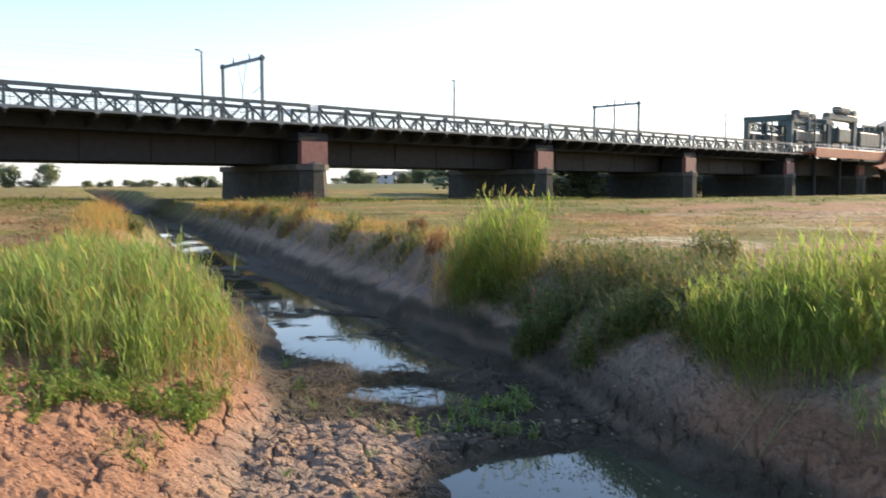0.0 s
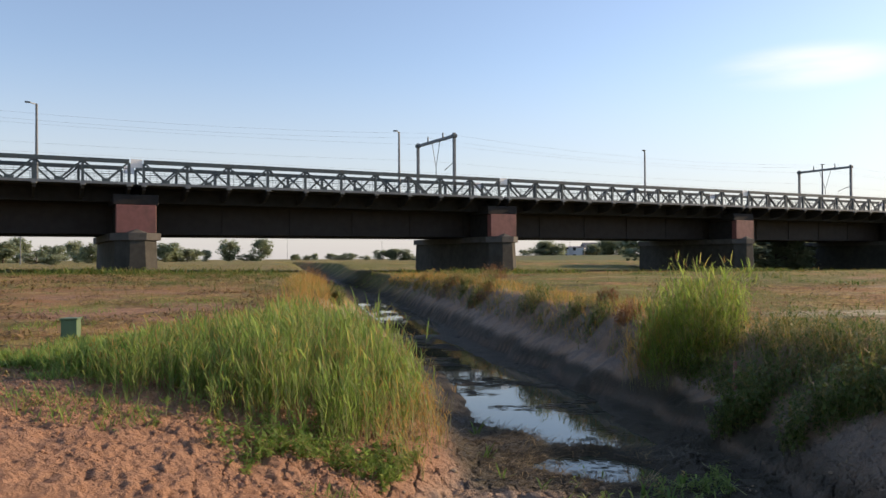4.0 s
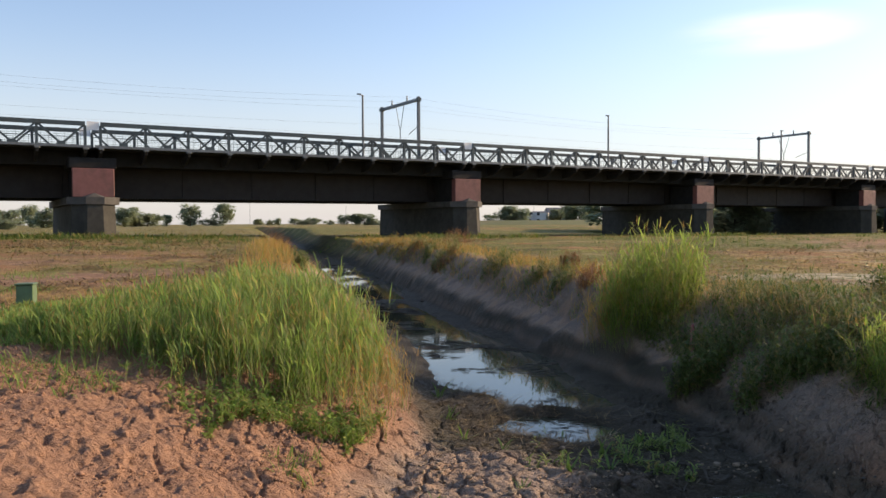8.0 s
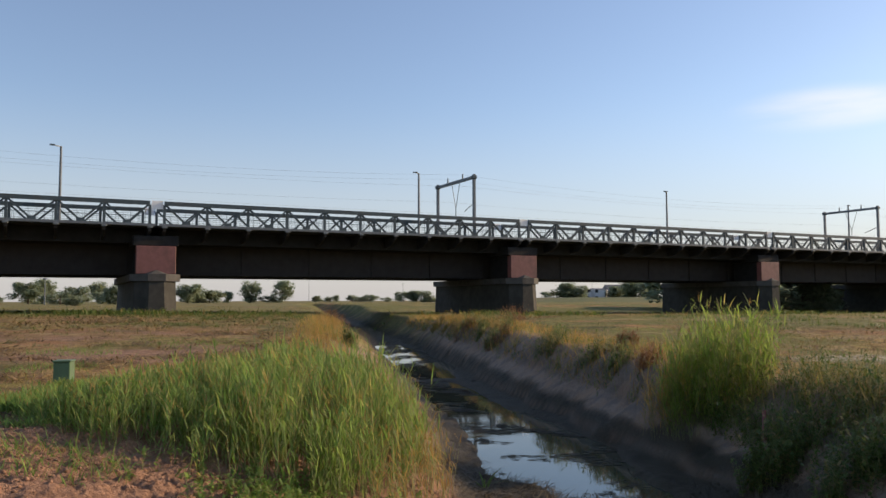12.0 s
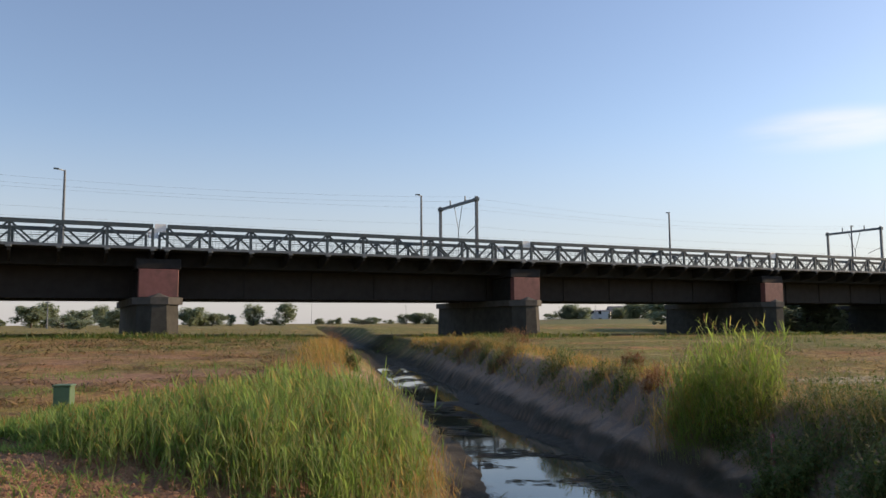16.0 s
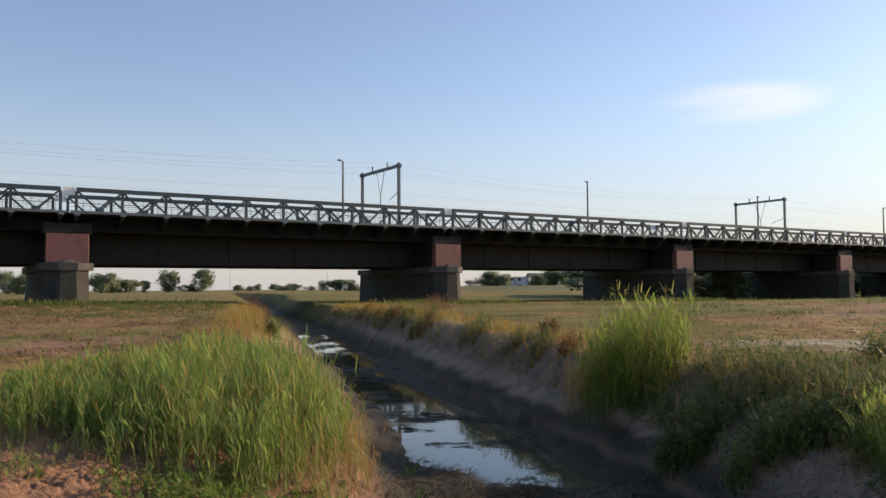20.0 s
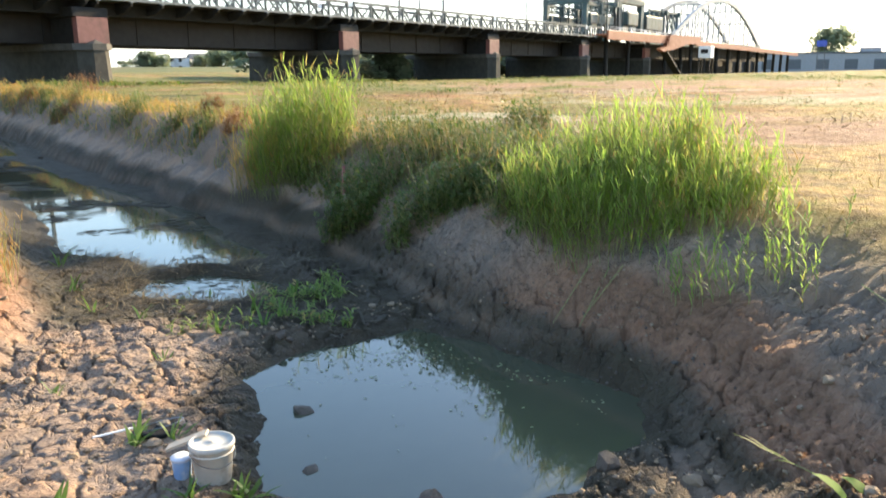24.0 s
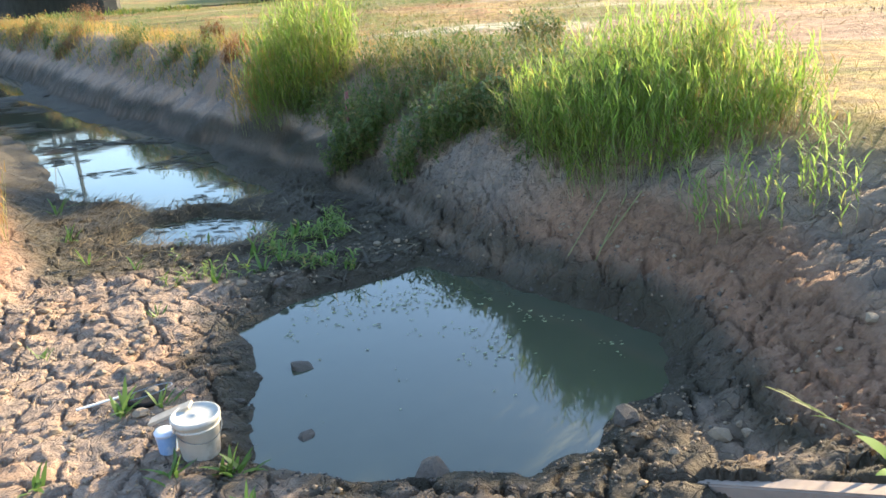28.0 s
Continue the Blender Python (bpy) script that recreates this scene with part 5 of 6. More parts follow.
arch = steel_frame("arch_bridge", "light grey steel tied-arch railway bridge with hangers", "arch bridge")
S0, S1, RISE = 199.0, 293.0, 12.6
for w in (4.5, 14.5):
    pts = []
    for k in range(33):
        u = k / 32
        pts.append((S0 + (S1 - S0) * u, w, 9.6 + RISE * 4 * u * (1 - u) * (0.82 + 0.18 * 4 * u * (1 - u))))
    bm = bmesh.new()
    for a, b in zip(pts, pts[1:]):
        beam(bm, a, b, 0.8, 1.15)
    part("arch_rib", bm, ARCHGREY, arch)
    for k in range(3, 30, 2):
        part("hanger", beam(bmesh.new(), (pts[k][0], w, 9.0), pts[k], 0.3, 0.3, (0, 1, 0)), ARCHGREY, arch)
    part("tie_girder", box(bmesh.new(), (S0 - 1, w - 0.4, 8.0), (S1 + 1, w + 0.4, 9.8), 0.05), GREENSTEEL, arch)
    for a, b in zip(pts[2:30:3], pts[5:33:3]):
        part("brace", beam(bmesh.new(), (a[0], w, 9.6), b, 0.22, 0.22, (0, 1, 0)), ARCHGREY, arch)
    if w == 4.5:
        for k in range(6, 28, 4):
            part("wind_brace", beam(bmesh.new(), pts[k], (pts[k][0], 14.5, pts[k][2]), 0.4, 0.4), ARCHGREY, arch)

landing = steel_frame("steel_landing", "rust-orange steel landing with a curved stair beside the bridge", "stair landing")
part("fascia", box(bmesh.new(), (143, -2.4, 7.9), (178, -2.0, 9.7), 0.05), ORANGE, landing)
part("deck", box(bmesh.new(), (143, -2.0, 8.7), (201, 4.2, 9.0)), ORANGE, landing)
bm = bmesh.new()
ring = [(178, 9.9), (201, 10.05), (201, 8.5), (190, 7.9), (182, 6.7), (174, 6.0), (171, 6.6), (176, 7.3), (178, 7.9)]
fr = [bm.verts.new((s, -2.9, z)) for s, z in ring]
bk = [bm.verts.new((s, -1.9, z)) for s, z in ring]
for k in range(len(ring)):
    bm.faces.new((fr[k], fr[(k + 1) % len(ring)], bk[(k + 1) % len(ring)], bk[k]))
bm.faces.new(fr[::-1])
bm.faces.new(bk)
bmesh.ops.triangulate(bm, faces=bm.faces[:])
bmesh.ops.recalc_face_normals(bm, faces=bm.faces)
part("stair_cheek", bm, ORANGE, landing)
# lower flight takes the near-black tone in place of its shade
bm = beam(bmesh.new(), (176, -2.2, 6.2), (190, -2.2, -0.6), 1.6, 0.5)
part("lower_flight", bm, UNDER, landing, "lower stair flight with its shade put into the colour")
bm = bmesh.new()
for z in (10.4, 10.9):
    beam(bm, (143, -2.2, z - 0.6), (178, -2.2, z - 0.6), 0.06, 0.06)
    beam(bm, (178, -2.7, z), (201, -2.7, z + 0.1), 0.06, 0.06)
k = 143.0
while k < 201:
    z = 9.6 if k < 178 else 9.9
    beam(bm, (k, -2.2 if k < 178 else -2.7, z), (k, -2.2 if k < 178 else -2.7, z + 1.0), 0.06, 0.06, (0, 1, 0))
    k += 1.5
part("handrail", bm, WHITE, landing, "pale handrail")
for s in (150, 162, 174, 186, 198):
    part("column", rod(bmesh.new(), (s, 1.0, -0.9), (s, 1.0, 8.8), 0.45, sides=12), UNDER, landing)
ramp = steel_frame("approach_ramp", "long orange-edged footbridge ramp on dark columns", "footbridge")
bm = beam(bmesh.new(), (201, -1.6, 8.6), (330, -1.6, 7.4), 0.5, 1.25)
part("fascia", bm, ORANGE, ramp)
bm = beam(bmesh.new(), (201, 1.0, 8.7), (330, 1.0, 7.5), 4.8, 0.35)
part("deck", bm, UNDER, ramp)
bm = bmesh.new()
for dz in (0.9, 1.5):
    beam(bm, (201, -1.6, 8.7 + dz), (330, -1.6, 7.5 + dz), 0.08, 0.08)
for k in range(44):
    beam(bm, (201 + 3 * k, -1.6, 9.2 - 0.028 * k), (201 + 3 * k, -1.6, 10.3 - 0.028 * k), 0.08, 0.08, (0, 1, 0))
part("handrail", bm, GALV, ramp)
for k in range(11):
    part("column", rod(bmesh.new(), (206 + 12 * k, 1.0, -0.9), (206 + 12 * k, 1.0, 8.5 - 0.11 * k), 0.5, sides=12), UNDER, ramp)
for i in (5, 6, 7, 8):
    copy_thing(vspan, on_bridge(GAP0 + i * SPAN - 0.02, 0.05))
copy_thing(first_pier, on_bridge(GAP0 + 5 * SPAN, 0.3))
quay = bridge_holder("quay_wall", 0, 0, 0, "dark sheet-pile quay wall behind the ramp columns", "quay wall")
part("wall", box(bmesh.new(), (186, 16.5, -0.9), (345, 17.5, 6.2), 0.1), UNDER, quay)
for k in range(12):
    part("pile", rod(bmesh.new(), (190 + 13.5 * k, 16.2, -0.9), (190 + 13.5 * k, 16.2, 6.6), 0.3, sides=8), PIER, quay)
shed = bridge_holder("bridge_keeper_cabin", 196, -6, 1.6, "small white cabin on stilts under the landing", "cabin")
part("cabin", box(bmesh.new(), (-1.5, -1.5, 3.2), (1.5, 1.5, 6.0), 0.05), WHITE, shed)
for a, b in ((-1.3, -1.3), (1.3, -1.3), (-1.3, 1.3), (1.3, 1.3)):
    part("stilt", box(bmesh.new(), (a - 0.12, b - 0.12, -2.6), (a + 0.12, b + 0.12, 3.2)), UNDER, shed)
part("window", box(bmesh.new(), (-1.53, -0.9, 4.3), (-1.47, 0.9, 5.3)), UNDER, shed)


# ---- distance: trees, houses, sheds, masts ----
BARK = surface("grey_brown_bark", (0.10, 0.08, 0.06), (0.07, 0.055, 0.04), 6, 0.9)
# leaf greens lightened and greyed: distance haze is painted into them
CROWN = leafy("haze_paled_tree_leaves", (0.25, 0.31, 0.20), (0.33, 0.385, 0.245), (0.32, 0.35, 0.23), 0.12, 0.6, 0.7)


def tree(wide, bushy, seed, label):
    """A tree one metre high: trunk, limbs, a crown of leaf clumps with gaps."""
    r = np.random.default_rng(seed)
    t = new("tree")
    tagged(t, label, "tree", "trees in the distance")
    bm = rod(bmesh.new(), (0, 0, -0.05), (0.01, 0, 0.6), 0.028, 0.012, 7)
    lumps = []
    for k in range(20 if not bushy else 22):
        a, u = r.uniform(0, 6.28), r.uniform(0.10 if not bushy else 0.04, 0.86)
        reach = 1.25 * wide * (0.45 + 0.55 * math.sin(u * 3.0)) * r.uniform(0.3, 1.0)
        c = np.array([math.cos(a) * reach, math.sin(a) * reach, u])
        lumps.append((c, r.uniform(0.14, 0.24)))
        rod(bm, (0, 0, max(0.1, u - 0.25)), tuple(c), 0.010, 0.003, 5)
    part("trunk", bm, BARK, t)
    out = []
    for c, s in lumps:
        n = 105
        v = r.normal(0, 1, (n, 3))
        v = v / np.linalg.norm(v, axis=1)[:, None] * (s * r.uniform(0.45, 1.1, n))[:, None]
        at = c + v * np.array([1.15, 1.15, 0.85])
        at[:, 2] = np.clip(at[:, 2], 0.02, 1.05)
        out.append(strips(at, r.uniform(0, 6.28, n), r.uniform(0.06, 0.12, n), r.uniform(0.055, 0.10, n), r.uniform(-0.6, 1.0, n), r.uniform(0, 1.0, n), 3))
    V, F = joined(out)
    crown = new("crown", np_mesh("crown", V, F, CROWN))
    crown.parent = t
    return t


kinds = [tree(0.34, False, 1, "round-crowned green tree in the far meadow"), tree(0.28, False, 2, "tall green poplar-like tree in the far meadow"),
         tree(0.55, True, 3, "broad dark green bush in the far meadow"), tree(0.42, True, 4, "low rounded willow in the far meadow")]
SPOTS = [(-177, 191, 6.8, 3), (-181, 201, 7.8, 0), (-131, 151, 3.2, 2), (-161, 191, 5.4, 3), (-96, 115, 1.9, 2), (-169, 211, 7.4, 1), (-141, 182, 4.3, 2), (-115, 151, 4.9, 3),
         (-153, 235, 6.9, 3), (-155, 245, 5.9, 2), (-152, 247, 4.6, 2), (-167, 285, 4.8, 0), (-159, 289, 9.3, 1)]
used = set()


def plant(x, y, h, kind, turn):
    m = pose(x, y, gz(x, y) - 0.1, 0, 0, turn)
    if kind not in used:
        used.add(kind)
        t = kinds[kind]
        t.matrix_basis = m
    else:
        t = copy_thing(kinds[kind], m)
    broad = (1.0, 1.0, 1.7, 1.4)[kind]
    t.scale = (h * broad, h * broad, h)


for i, (x, y, h, kind) in enumerate(SPOTS):
    plant(x, y, h, kind, 67 * i)
for i, (x, y, h, kind) in enumerate([(-153, 292, 3.3, 2), (-148, 295, 9.3, 0), (-173, 383, 3.6, 3), (-170, 395, 3.1, 2), (-163, 387, 3.9, 0), (-159, 399, 4.0, 3), (-155, 401, 3.1, 2), (-149, 403, 4.0, 0), (-142, 406, 2.8, 2)]):
    plant(x, y, h, kind, 51 * i + 20)
for i, (x, y, h, kind) in enumerate([(-105, 323, 4.8, 3), (-101, 324, 5.2, 0), (-98, 326, 5.2, 3), (-94, 327, 4.8, 2), (-36, 298, 5.2, 2), (-33, 298, 7.4, 0), (-30, 299, 6.5, 3), (-15, 330, 6.7, 3), (-10, 310, 8.1, 0), (-6, 310, 8.1, 3), (-2, 300, 7.4, 0)]):
    plant(x, y, h, kind, 83 * i + 40)
for i, (x, y, h, kind) in enumerate([(20, 123, 4.5, 2), (21.5, 123, 5.1, 0), (23, 150, 3.5, 2), (24, 128, 3.8, 3), (262, 320, 21, 0), (40, 250, 6, 3), (10, 280, 6, 0), (64, 300, 7, 3)]):
    plant(x, y, h, kind, 29 * i + 10)
for i in range(15):
    v = on_bridge(82 + 5.2 * i, 26 + 3 * math.sin(2.1 * i))
    plant(v.translation.x, v.translation.y, 6.6 + 1.6 * math.sin(1.7 * i), (2, 3, 3)[i % 3], 61 * i)
r2 = np.random.default_rng(11)
for i in range(30):
    a = -70 + i * 4.1 + float(r2.uniform(-1, 1))
    d = float(r2.uniform(560, 820))
    plant(d * math.sin(radians(a)), d * math.cos(radians(a)), float(r2.uniform(3, 6.0)), (2, 3, 2, 2)[i % 4], 77 * i)

PLASTER = surface("white_house_plaster", (0.62, 0.62, 0.62), (0.55, 0.56, 0.57), 2, 0.8)
SLATE = surface("grey_roof", (0.12, 0.125, 0.135), (0.09, 0.095, 0.1), 2, 0.7)
GLASS = surface("dark_window_glass", (0.03, 0.035, 0.04), (0.05, 0.055, 0.06), 2, 0.15)


def house(x, y, wide, deep, high, ridge, turn):
    h = holder("house", "white house with a grey roof beyond the meadow", "house", (x, y, 1.6), turn, "houses")
    part("wall", box(bmesh.new(), (-wide / 2, -deep / 2, 0), (wide / 2, deep / 2, high)), PLASTER, h)
    bm = bmesh.new()
    a = [bm.verts.new((sx * (wide / 2 + 0.3), sy * (deep / 2 + 0.3), high + 0.01)) for sx, sy in ((-1, -1), (1, -1), (1, 1), (-1, 1))]
    b = [bm.verts.new((sx * wide * (0.5 if ridge > 1 else 0.3), 0, high + ridge)) for sx in (-1, 1)]
    for f in ((a[0], a[1], b[1], b[0]), (a[2], a[3], b[0], b[1]), (a[1], a[2], b[1]), (a[3], a[0], b[0]), (a[3], a[2], a[1], a[0])):
        bm.faces.new(f)
    part("roof", bm, SLATE, h)
    for k in range(int(wide // 3)):
        for z in ([1.0, 3.8] if high > 4 else [1.0]):
            s = -wide / 2 + 1.5 + 3 * k
            part("window", box(bmesh.new(), (s - 0.6, -deep / 2 - 0.04, z), (s + 0.6, -deep / 2 + 0.02, z + 1.3)), GLASS, h)
    return h


house(-31, 330, 9, 8, 4.2, 0.6, 10)
house(-24, 332, 8, 8, 5.0, 0.6, -5)
house(-18, 340, 7, 9, 4.6, 2.6, 20)
# cladding colour raised to a pale grey to stand in for haze
SHEDWALL = surface("haze_paled_shed_cladding", (0.32, 0.32, 0.33), (0.27, 0.27, 0.28), 1, 0.7)
shed2 = holder("warehouse", "long low warehouse behind the field, paled for haze", "warehouse", (252, 300, 1.5), -43)
part("wall", box(bmesh.new(), (-38, -8, -2.2), (38, 8, 6.8), 0.1), SHEDWALL, shed2)
part("roof", box(bmesh.new(), (-38.5, -8.5, 6.82), (38.5, 8.5, 7.4), 0.1), SLATE, shed2)
part("roof_unit", box(bmesh.new(), (6, -3, 7.42), (14, 3, 9.2), 0.1), SHEDWALL, shed2)
for k in range(6):
    part("loading_door", box(bmesh.new(), (-32 + 11 * k, -8.08, 0.2), (-27 + 11 * k, -7.95, 4.4)), SLATE, shed2)
SIGNBLUE = surface("blue_sign_paint", (0.05, 0.09, 0.42), (0.045, 0.08, 0.36), 1, 0.5)
sign = holder("river_sign", "large plain blue sign board on posts by the river", "sign", (205, 256, 1.5), -43)
part("board", box(bmesh.new(), (-1.7, -0.1, 8.4), (1.7, 0.1, 10.6), 0.03), SIGNBLUE, sign)
for a in (-1.2, 1.2):
    part("post", box(bmesh.new(), (a - 0.12, 0.12, -2.4), (a + 0.12, 0.4, 10.2)), SLATE, sign)
for x, y, h in ((-252, 545, 17), (-120, 134, 6.2), (-155, 475, 12), (-39, 498, 14)):
    m = holder("field_mast", "thin grey mast far across the meadow", "mast", (x, y, 1.4), 0, "masts in the distance")
    part("shaft", rod(bmesh.new(), (0, 0, 0), (0, 0, h), 0.16, 0.07, 6), GALV, m)
    part("head", box(bmesh.new(), (-0.5, -0.12, h - 0.6), (0.5, 0.12, h - 0.4)), GALV, m)
bm = bmesh.new()
prof = [(-9, 0.0), (-2.5, 1.6), (2.5, 1.6), (9, 0.0)]
ends = []
for x0, y0 in ((-60, 262), (-20, 256), (20, 258), (60, 268), (110, 290)):
    ends.append([bm.verts.new((x0 + 0.05 * d, y0 + d, 1.62 + z)) for d, z in prof])
for a, b in zip(ends, ends[1:]):
    for k in range(3):
        bm.faces.new((a[k], b[k], b[k + 1], a[k + 1]))
TURF = surface("mown_dike_turf", (0.14, 0.16, 0.055), (0.20, 0.19, 0.08), 0.5, 0.95, 0, (0.25, 0.2, 0.1), 0.06, 0.3, 0.1)
tagged(part("dike", bm, TURF), "low grass dike across the meadow behind the bridge", "dike", kind="structure")


# ---- foreground things ----
def lathe(bm, profile, sides=28, at=(0, 0, 0)):
    """A turned shape from (radius, height) pairs."""
    rings = []
    for r, z in profile:
        rings.append([bm.verts.new((at[0] + r * math.cos(6.2832 * k / sides), at[1] + r * math.sin(6.2832 * k / sides), at[2] + z)) for k in range(sides)])
    for a, b in zip(rings, rings[1:]):
        for k in range(sides):
            bm.faces.new((a[k], a[(k + 1) % sides], b[(k + 1) % sides], b[k])).smooth = True
    bm.faces.new(rings[0][::-1])
    bm.faces.new(rings[-1])
    return bm


PAIL = surface("mud_smeared_white_plastic", (0.60, 0.57, 0.50), (0.50, 0.46, 0.39), 7, 0.55, 0, (0.30, 0.235, 0.17), 7, 0.1)
LID = surface("grey_white_lid_plastic", (0.50, 0.49, 0.44), (0.40, 0.39, 0.34), 9, 0.45, 0, (0.40, 0.37, 0.30), 9, 0.1)
BLUE = surface("pale_blue_plastic", (0.20, 0.36, 0.62), (0.36, 0.50, 0.68), 14, 0.45, 0, (0.62, 0.66, 0.70), 14, 0.05)
PALEBLUE = surface("white_blue_lid_plastic", (0.45, 0.56, 0.72), (0.62, 0.67, 0.74), 14, 0.45, bump=0.05)
bz = gz(-0.13, 5.03)
bucket = holder("plastic_bucket", "mud-smeared white plastic bucket with a grey lid on cracked mud", "bucket", (-0.145, 5.0, bz), 25)
part("body", lathe(bmesh.new(), [(0.112, 0.0), (0.116, 0.01), (0.136, 0.235), (0.142, 0.237), (0.144, 0.262), (0.136, 0.264)]), PAIL, bucket)
part("lid", lathe(bmesh.new(), [(0.147, 0.246), (0.149, 0.25), (0.149, 0.272), (0.143, 0.277), (0.134, 0.276), (0.131, 0.268), (0.012, 0.270), (0.010, 0.274)]), LID, bucket, "grey-white lid with a raised rim")
part("rim", lathe(bmesh.new(), [(0.134, 0.205), (0.141, 0.206), (0.142, 0.216), (0.135, 0.217)]), PAIL, bucket)
for s in (-1, 1):
    part("handle_lug", box(bmesh.new(), (s * 0.14 - 0.008, -0.02, 0.20), (s * 0.14 + 0.008, 0.02, 0.236), 0.004), PAIL, bucket)
bm = bmesh.new()
for k in range(12):
    a, b = 3.1416 * k / 12, 3.1416 * (k + 1) / 12
    rod(bm, (0.146 * math.cos(a), -0.146 * math.sin(a), 0.215 - 0.075 * math.sin(a)), (0.146 * math.cos(b), -0.146 * math.sin(b), 0.215 - 0.075 * math.sin(b)), 0.0028, sides=6)
part("handle", bm, GALV, bucket, "thin wire handle")
bucket.scale = (0.85, 0.85, 0.85)
pz = gz(-0.36, 5.12)
pot = holder("paint_pot", "small pale blue plastic pot with a lid beside the bucket", "pot", (-0.315, 5.06, pz), 0)
part("body", lathe(bmesh.new(), [(0.052, 0.0), (0.055, 0.006), (0.064, 0.125), (0.066, 0.135)]), BLUE, pot)
part("lid", lathe(bmesh.new(), [(0.069, 0.128), (0.070, 0.145), (0.066, 0.15), (0.02, 0.149)]), PALEBLUE, pot, "whitish blue lid")
bm = bmesh.new()
for k in range(10):
    a, b = 3.1416 * k / 10, 3.1416 * (k + 1) / 10
    rod(bm, (0.07 * math.cos(a), 0.01, 0.135 + 0.045 * math.sin(a)), (0.07 * math.cos(b), 0.01, 0.135 + 0.045 * math.sin(b)), 0.002, sides=5)
part("handle", bm, GALV, pot)
pot.scale = (0.85, 0.85, 0.85)
TIMBER = surface("pale_board", (0.52, 0.44, 0.33), (0.42, 0.34, 0.25), 14, 0.75)
board = holder("offcut_board", "pale wooden offcut lying across the pot and the bucket", "board")
part("plank", beam(bmesh.new(), (-0.39, 5.12, pz + 0.155), (-0.17, 5.08, bz + 0.248), 0.075, 0.016), TIMBER, board)
NETTING = surface("black_net_mesh", (0.007, 0.007, 0.007), (0.010, 0.010, 0.009), 60, 1.0, bump=0.8, dist=0.01)
net = holder("landing_net", "black dip net with a white handle lying on the mud", "net", (-0.50, 5.72, gz(-0.50, 5.72) + 0.02), 10)
bm = bmesh.new()
for k in range(20):
    a, b = 6.2832 * k / 20, 6.2832 * (k + 1) / 20
    rod(bm, (0.17 * math.cos(a), 0.10 * math.sin(a), 0.02 + 0.02 * math.cos(a)), (0.17 * math.cos(b), 0.10 * math.sin(b), 0.02 + 0.02 * math.cos(b)), 0.004, sides=6)
part("hoop", bm, WIRE, net)
part("bag", lathe(bmesh.new(), [(0.165, -0.02), (0.162, 0.004), (0.13, 0.010), (0.06, 0.002), (0.01, 0.006)], 24), NETTING, net)
net.children[-1].scale = (1, 0.62, 1)
net.scale = (0.85, 0.85, 0.85)
part("handle", rod(bmesh.new(), (-0.17, 0, 0.03), (-0.46, -0.06, 0.035), 0.009, sides=8), WHITE, net, "white plastic handle")

# culvert head and wing wall
head = holder("culvert_head", "pale concrete culvert headwall with soil crumbs on its cap", "culvert", (1.27, 2.46, 0), 18.2)
part("cap", box(bmesh.new(), (-0.38, -0.62, 0.70), (1.52, 0.0, 0.86), 0.012), CONCRETE, head)
part("front_wall", box(bmesh.new(), (-0.34, -0.4, -0.35), (1.48, -0.04, 0.70), 0.006), CONCRETE, head)
wing_wall = holder("wing_wall", "sloping rust-stained concrete wing wall of the culvert", "wing wall", (2.105, 4.0, 0), math.degrees(math.atan2(-1.28, 0.52)))
bm = bmesh.new()
side = [(0.0, -0.35), (1.30, -0.35), (1.30, 0.73), (0.0, 0.095)]
near_f = [bm.verts.new((s, 0.0, z)) for s, z in side]
far_f = [bm.verts.new((s, 0.11, z)) for s, z in side]
for k in range(4):
    bm.faces.new((near_f[k], near_f[(k + 1) % 4], far_f[(k + 1) % 4], far_f[k]))
bm.faces.new(near_f[::-1])
bm.faces.new(far_f)
bmesh.ops.recalc_face_normals(bm, faces=bm.faces)
bmesh.ops.bevel(bm, geom=bm.edges[:], offset=0.008, segments=2, affect="EDGES")
part("slab", bm, WINGSTONE, wing_wall)

POSTGREEN = surface("dull_green_plastic", (0.10, 0.175, 0.085), (0.08, 0.14, 0.07), 8, 0.55, 0, (0.10, 0.12, 0.08), 3, 0.1)
marker = holder("marker_post", "square green plastic well cover post in red soil", "post", (-8.25, 10.25, gz(-8.25, 10.25) - 0.03), 24)
part("body", box(bmesh.new(), (-0.115, -0.115, -0.05), (0.115, 0.115, 0.40), 0.008), POSTGREEN, marker)
part("cap", box(bmesh.new(), (-0.13, -0.13, 0.401), (0.13, 0.13, 0.43), 0.01), POSTGREEN, marker)
STAKERED = surface("faded_pink_paint", (0.40, 0.14, 0.16), (0.30, 0.10, 0.11), 10, 0.7)
stake = holder("survey_stake", "faded pinkish survey stake among the weeds", "stake", (1.42, 11.9, gz(1.42, 11.9)), 10)
part("peg", box(bmesh.new(), (-0.02, -0.02, -0.05), (0.02, 0.02, 0.40), 0.004), STAKERED, stake)

# dock and a leaning reed beside the wing wall, dead canes on the bank
BROAD = leafy("broad_dock_leaf", (0.085, 0.20, 0.022), (0.16, 0.29, 0.035), (0.30, 0.28, 0.07), 0.06, 0.45, 0.75)
dock = new("dock_plant")
tagged(dock, "bright green broad-leaved dock beside the concrete wing wall", "weed")
dx, dy = 2.68, 3.36
